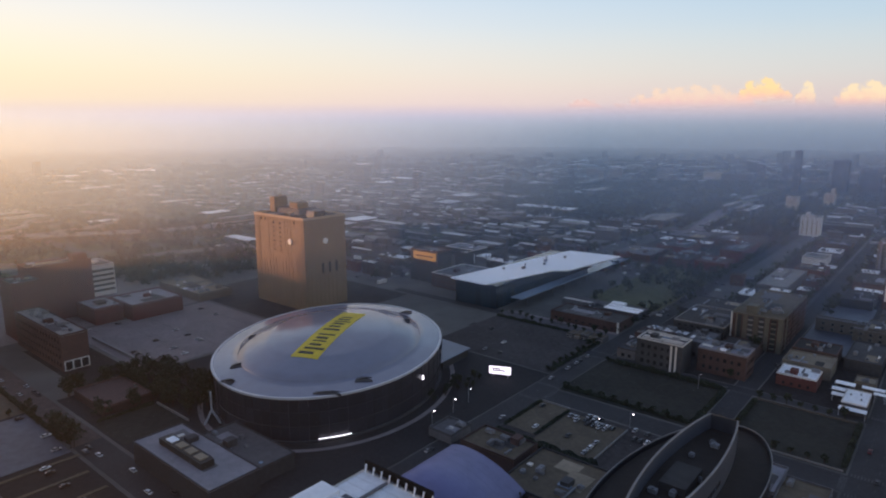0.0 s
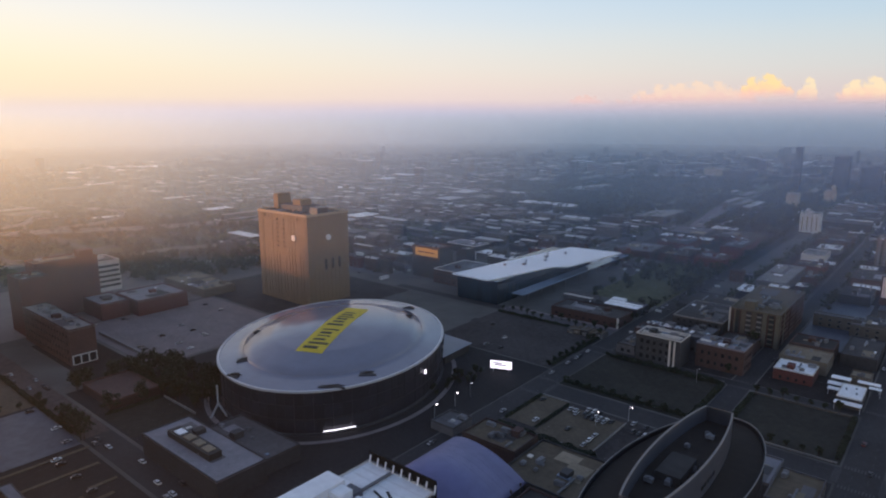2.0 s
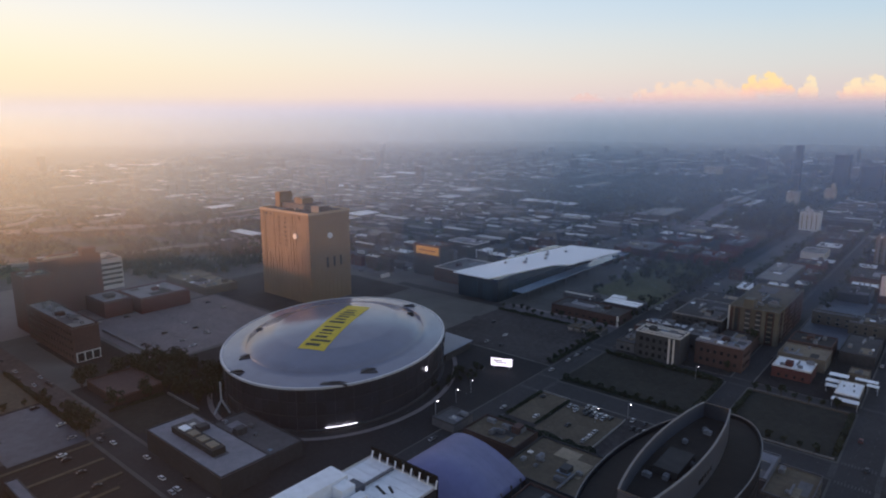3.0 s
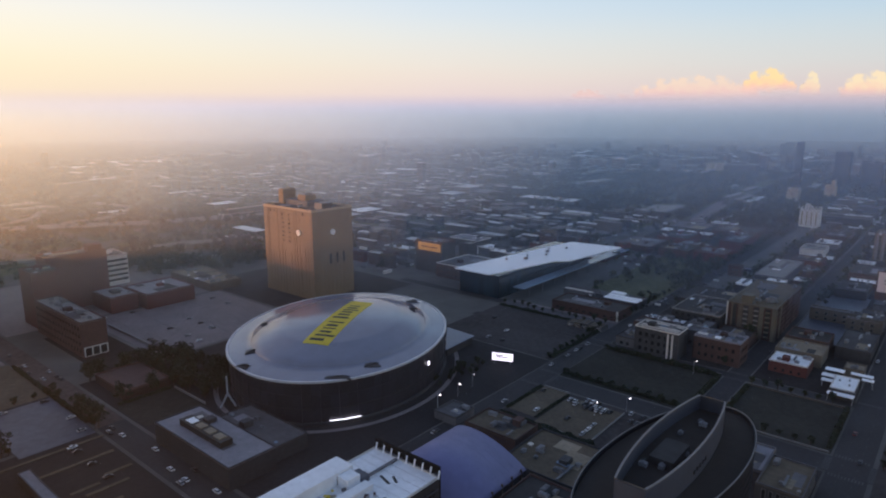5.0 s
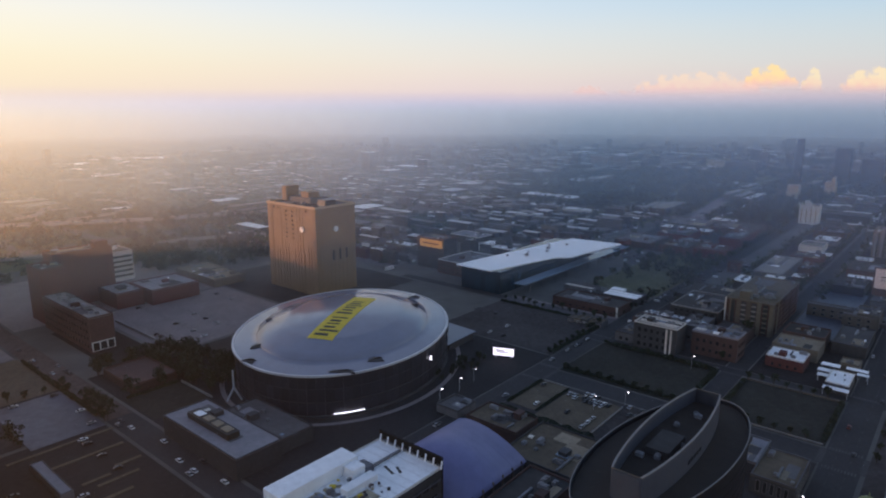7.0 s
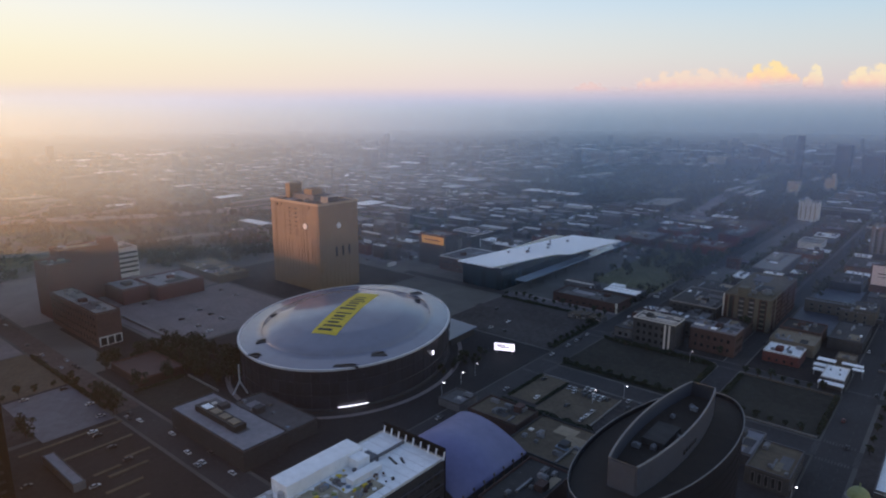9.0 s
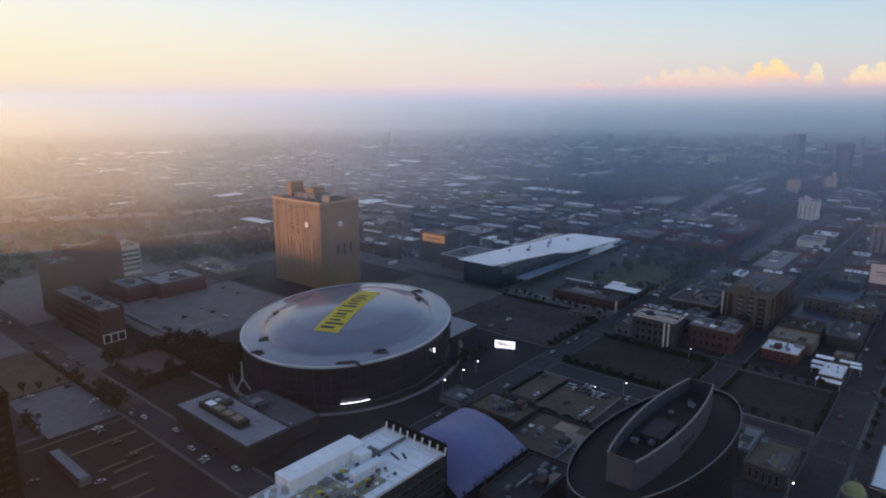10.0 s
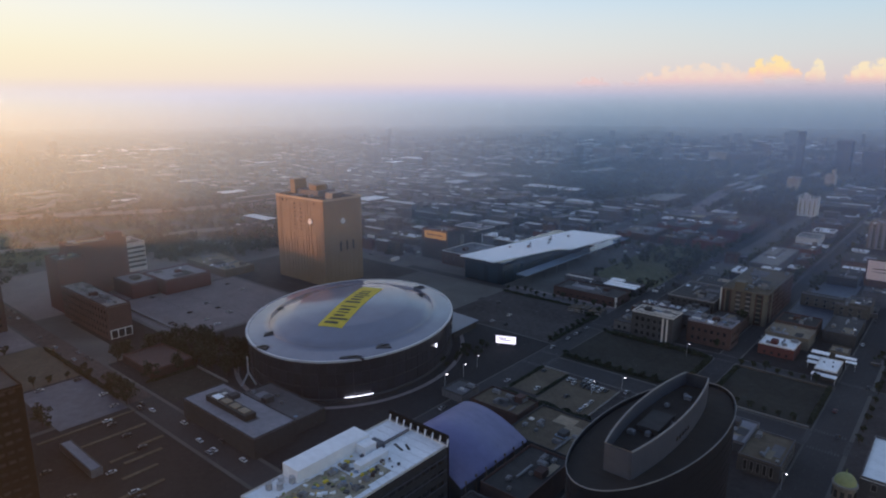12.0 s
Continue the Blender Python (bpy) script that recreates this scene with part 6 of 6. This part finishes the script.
white_v, white_f = [], []
wall_v, wall_f, roof_v, roof_f, pave_v, pave_f, tree_spots = [], [], [], [], [], [], []
count = 0
for j in range(len(VS) - 1):
    v1, v0 = VS[j] - 7, VS[j + 1] + 7
    for i in range(len(US) - 1):
        u0, u1 = US[i] + 7, US[i + 1] - 7
        cu, cv = (u0 + u1) / 2, (v0 + v1) / 2
        dist = math.hypot(cu, cv)
        bx, by = gp(cu, cv)
        # Unseen blocks added on the sun's side, to keep the low city shaded.
        beside = -97 < math.degrees(math.atan2(bx, by)) < -46 and 400 < dist < 2700
        if not (in_view(cu, cv, 47) or beside) or dist > 2900 or (cu < 126 and not beside):
            continue
        ok = free(u0, u1, v0, v1)
        green = not beside and ((cv < -600 and cu < 640 and cv < -500 - cu * 0.35) or (990 < cu < 1720 and -700 < cv < -215 and abs(cv + 340) > 10))
        zone = noise.noise(Vector((cu / 310.0, cv / 310.0, 3.7)))
        if dist > 1250 and not beside and zone < -0.2:
            green = True
        big = zone > 0.42 and dist > 800
        if ok and dist < 900 and not green:
            slab("pavement", "paved city block between streets", u0, u1, v0, v1, CITYBLOCK)
        elif ok:
            joined_box(pave_v, pave_f, u0, u1, v0, v1, 0, 0.16, True)
        lots = rnd.choice((4, 5)) if dist > 1700 else rnd.choice((5, 7, 8))
        if big:
            lots = rnd.choice((2, 3))
        if green:
            for _ in range(95 if cu > 950 else 30):
                tree_spots.append((rnd.uniform(u0, u1), rnd.uniform(v0, v1)))
            if rnd.random() > 0.16:
                continue
            lots = 1
        elif dist > 1900 or (rnd.random() < 0.45 and dist > 700 and ok):
            for _ in range(rnd.randrange(4, 14)):
                tree_spots.append((rnd.uniform(u0, u1), rnd.uniform(v0, v1)))
        for q in range(lots):
            share = (u1 - u0) / lots
            if rnd.random() < 0.14:
                continue
            a0 = u0 + q * share + rnd.uniform(0.5, 4)
            a1 = u0 + (q + 1) * share - rnd.uniform(0.5, 5)
            n_across = 1 if rnd.random() < 0.1 else (rnd.choice((3, 3, 4)) if rnd.random() < 0.75 and not big else 2)
            halves = [(v0 + 1 + (v1 - v0 - 2) * h_ / n_across, v0 + 1 + (v1 - v0 - 2) * (h_ + 1) / n_across - 1) for h_ in range(n_across)]
            for b0, b1 in halves:
                b0, b1 = b0 + rnd.uniform(0, 4), b1 - rnd.uniform(0, 6)
                if a1 - a0 < 5 or b1 - b0 < 6 or not free(a0, a1, b0, b1) or rnd.random() < 0.1:
                    continue
                z = rnd.choice((4, 4, 5, 6, 7, 9, 11, 14)) * (1.0 if dist > 600 else 0.9)
                if beside:
                    # Blocker heights follow the sun's slope; lower ones leave the tan tower lit.
                    hx, hy = gp((a0 + a1) / 2, (b0 + b1) / 2)
                    toward, aside = -0.978 * hx + 0.208 * hy, 0.208 * hx + 0.978 * hy
                    z = max(3 * z, (74 if aside < 320 else 58) + 0.028 * (toward - 421)) if aside < 474 and toward > 480 and dist < 1500 else 0.5 * (z % 8) + (23 if aside < 620 else min(44, 18 + 0.14 * (aside - 620))) + 0.028 * (toward - 250)
                if dist > 1350 and not beside and rnd.random() < 0.10:
                    z *= rnd.uniform(2.0, 4.0)
                if dist < 820 and count < 460 and not beside:
                    count += 1
                    nm, lb = rnd.choice(NAMES)
                    roof = rnd.choice(ROOFS)
                    ob, w, d = building(nm, lb, "building", a0, a1, b0, b1, z, rnd.choice(WALLS), roof, rnd.randrange(0, 4), 0.7, "city blocks",
                                        cap=WHITEWALL if roof == WHITEROOF else None)
                    if dist < 700:
                        face_windows(ob, w, d, "near", max(1, int(z / 4)), max(2, int(w / 6)), 1.4, 3.8, 2.2, 2.0)
                else:
                    joined_box(wall_v, wall_f, a0, a1, b0, b1, 0, z, False)
                    joined_box(*((white_v, white_f) if big and rnd.random() < 0.45 else (roof_v, roof_f)), a0 - 0.2, a1 + 0.2, b0 - 0.2, b1 + 0.2, z, z + 0.6, True)


def joined(name, verts, faces, material, label, category):
    me = bpy.data.meshes.new(name)
    me.from_pydata(verts, [], faces)
    me.materials.append(material)
    return tagged(new(name, me), label, category, kind="stuff")


# vehicles and yard clutter further off
yard_v, yard_f = [], []
for _ in range(3600):
    u, v = rnd.uniform(400, 1500), rnd.uniform(-1100, 60)
    if in_view(u, v, 45) and free(u - 3, u + 3, v - 3, v + 3) and not (980 < u and -720 < v < -330) and not (v < -480 - u * 0.35):
        long, wide = (4.6, 1.9) if rnd.random() < 0.8 else (11.0, 2.6)
        if rnd.random() < 0.5:
            long, wide = wide, long
        joined_box(yard_v, yard_f, u, u + long, v, v + wide, 0.17, 1.6 if max(long, wide) < 5 else 3.4, True)
joined("far_parked_vehicles", yard_v, yard_f, FARROOF, "countless parked cars and trucks in far yards", "vehicles")
joined("far_and_blocker_walls", wall_v, wall_f, FARWALL, "walls of hazy low houses and of unseen sun-blocking buildings", "houses")
joined("far_and_blocker_roofs", roof_v, roof_f, FARROOF, "flat roofs of hazy low houses and unseen sun-blocking buildings", "houses")
joined("far_hall_roofs", white_v, white_f, WHITEROOF, "pale flat roofs of large sheds in the haze", "sheds")
joined("far_pavements", pave_v, pave_f, GRASS, "scrubby city blocks far away", "ground")

# woods and street trees further off
for _ in range(900):
    a, r = radians(rnd.uniform(-44, 44)), rnd.uniform(1500, 4300)
    x, y = r * math.sin(a), r * math.cos(a)
    for _ in range(4):
        px, py = x + rnd.gauss(0, 22), y + rnd.gauss(0, 14)
        tree_spots.append((px * GS + py * GC, px * GC - py * GS))
for _ in range(150):
    tree_spots.append((rnd.uniform(285, 345), rnd.uniform(-760, -610)))
for _ in range(70):
    tree_spots.append((rnd.uniform(335, 420), rnd.uniform(-640, -580)))
for _ in range(2200):
    if rnd.random() < 0.5:
        u, v = rnd.choice(US) + rnd.choice((-7.6, 7.6)), rnd.uniform(-900, 50)
    else:
        u, v = rnd.uniform(420, 1400), rnd.choice(VS) + rnd.choice((-7.6, 7.6))
    if u > 436 and in_view(u, v, 44) and free(u - 3, u + 3, v - 3, v + 3):
        tree_spots.append((u, v))
tree_spots += FAR_SPOTS
leaf_v, leaf_f = [], []
for u, v in tree_spots:
    if not in_view(u, v, 46) and v > -700:
        continue
    x, y = gp(u, v)
    r = math.hypot(x, y)
    if any(a - 7 < u < b + 7 and c - 7 < v < d + 7 for a, b, c, d in WHITE_SHEDS):
        continue
    if 800 < u < 1700 and abs(v + 318 + (u - 1000) * 0.085) < 17:
        continue
    h = rnd.uniform(6, 12)
    for _ in range(30 if r < 1300 else 12):
        c = Vector((x + rnd.gauss(0, h * 0.19), y + rnd.gauss(0, h * 0.19), h * rnd.uniform(0.25, 0.95)))
        n = Vector((rnd.gauss(0, 1), rnd.gauss(0, 1), rnd.gauss(0.5, 1))).normalized()
        s = h * (0.14 if r < 1300 else 0.18)
        e = n.orthogonal().normalized() * s
        f = n.cross(e)
        k = len(leaf_v)
        leaf_v.extend(tuple(c + q) for q in (e, f, -e, -f))
        leaf_f.append((k, k + 1, k + 2, k + 3))
joined("far_trees", leaf_v, leaf_f, LEAF, "dark scattered trees and woods in the haze", "trees")


# ---------------------------------------------------------------- raised motorway towards the sun
def ribbon(name, label, points, width, z, material, thick=1.2, rail=0.9):
    """A road deck with side walls along a line of plan points, on piers."""
    ob = thing(name, Matrix.Identity(4), label, "road", kind="structure")
    path = []
    for (x0, y0), (x1, y1) in zip(points, points[1:]):
        for i in range(12):
            path.append((x0 + (x1 - x0) * i / 12, y0 + (y1 - y0) * i / 12))
    path.append(points[-1])
    for _ in range(8):
        path = [path[0]] + [((a[0] + 2 * b[0] + c[0]) / 4, (a[1] + 2 * b[1] + c[1]) / 4) for a, b, c in zip(path, path[1:], path[2:])] + [path[-1]]
    deck, rails = bmesh.new(), bmesh.new()
    prev = None
    for i, (x, y) in enumerate(path):
        x2, y2 = path[min(i + 1, len(path) - 1)]
        x1, y1 = path[max(i - 1, 0)]
        k = math.hypot(x2 - x1, y2 - y1)
        nx, ny = (y2 - y1) / k, -(x2 - x1) / k
        row = []
        for s in (-1, 1):
            px, py = x + nx * s * width / 2, y + ny * s * width / 2
            row += [deck.verts.new((px, py, z - thick)), deck.verts.new((px, py, z))]
            qx, qy = x + nx * s * (width / 2 - 0.4), y + ny * s * (width / 2 - 0.4)
            row += [rails.verts.new(p) for p in ((px, py, z), (px, py, z + rail), (qx, qy, z + rail), (qx, qy, z))]
        if prev:
            for bm_, ids in ((deck, (0, 1, 7, 6)), (rails, (2, 3, 4, 5)), (rails, (8, 9, 10, 11))):
                for a in range(4):
                    p, q = ids[a], ids[(a + 1) % 4]
                    bm_.faces.new((prev[p], prev[q], row[q], row[p]))
        prev = row
    for bm_ in (deck, rails):
        bmesh.ops.recalc_face_normals(bm_, faces=list(bm_.faces))
    part("deck", deck, material, ob)
    part("side_wall", rails, CONCRETE, ob)
    if z > 3:
        for x, y in path[::6]:
            part("pier", box(-0.9, 0.9, -0.9, 0.9, 0, z - thick), CONCRETE, ob, at=pose(x, y, 0))
    return ob


ribbon("motorway", "pale concrete motorway viaduct in the morning haze", ((-760, 790), (-560, 860), (-400, 905), (-250, 1010), (-60, 1130)), 26, 7.0, CONCRETE)
ribbon("motorway", "pale motorway slip road beside the viaduct", ((-720, 570), (-480, 640), (-378, 700), (-313, 758), (-230, 800)), 12, 6.0, CONCRETE)
ribbon("motorway", "curving motorway ramp on concrete piers", ((-640, 800), (-600, 930), (-660, 1050), (-740, 1120)), 11, 8.5, CONCRETE)
ribbon("motorway", "curving motorway loop ramp on concrete piers", ((-560, 860), (-500, 960), (-520, 1060), (-620, 1120)), 11, 6.5, CONCRETE)
ribbon("motorway", "low pale access road along the trees", ((-420, 640), (-300, 690), (-215, 735)), 14, 0.5, CONCRETE, 0.5, 0.4)
ribbon("boulevard", "pale boulevard winding away up a hill", ((256, 745), (380, 940), (552, 1218), (744, 1531), (842, 1635)), 22, 0.5, PALE_LOT, 0.5, 0.3)
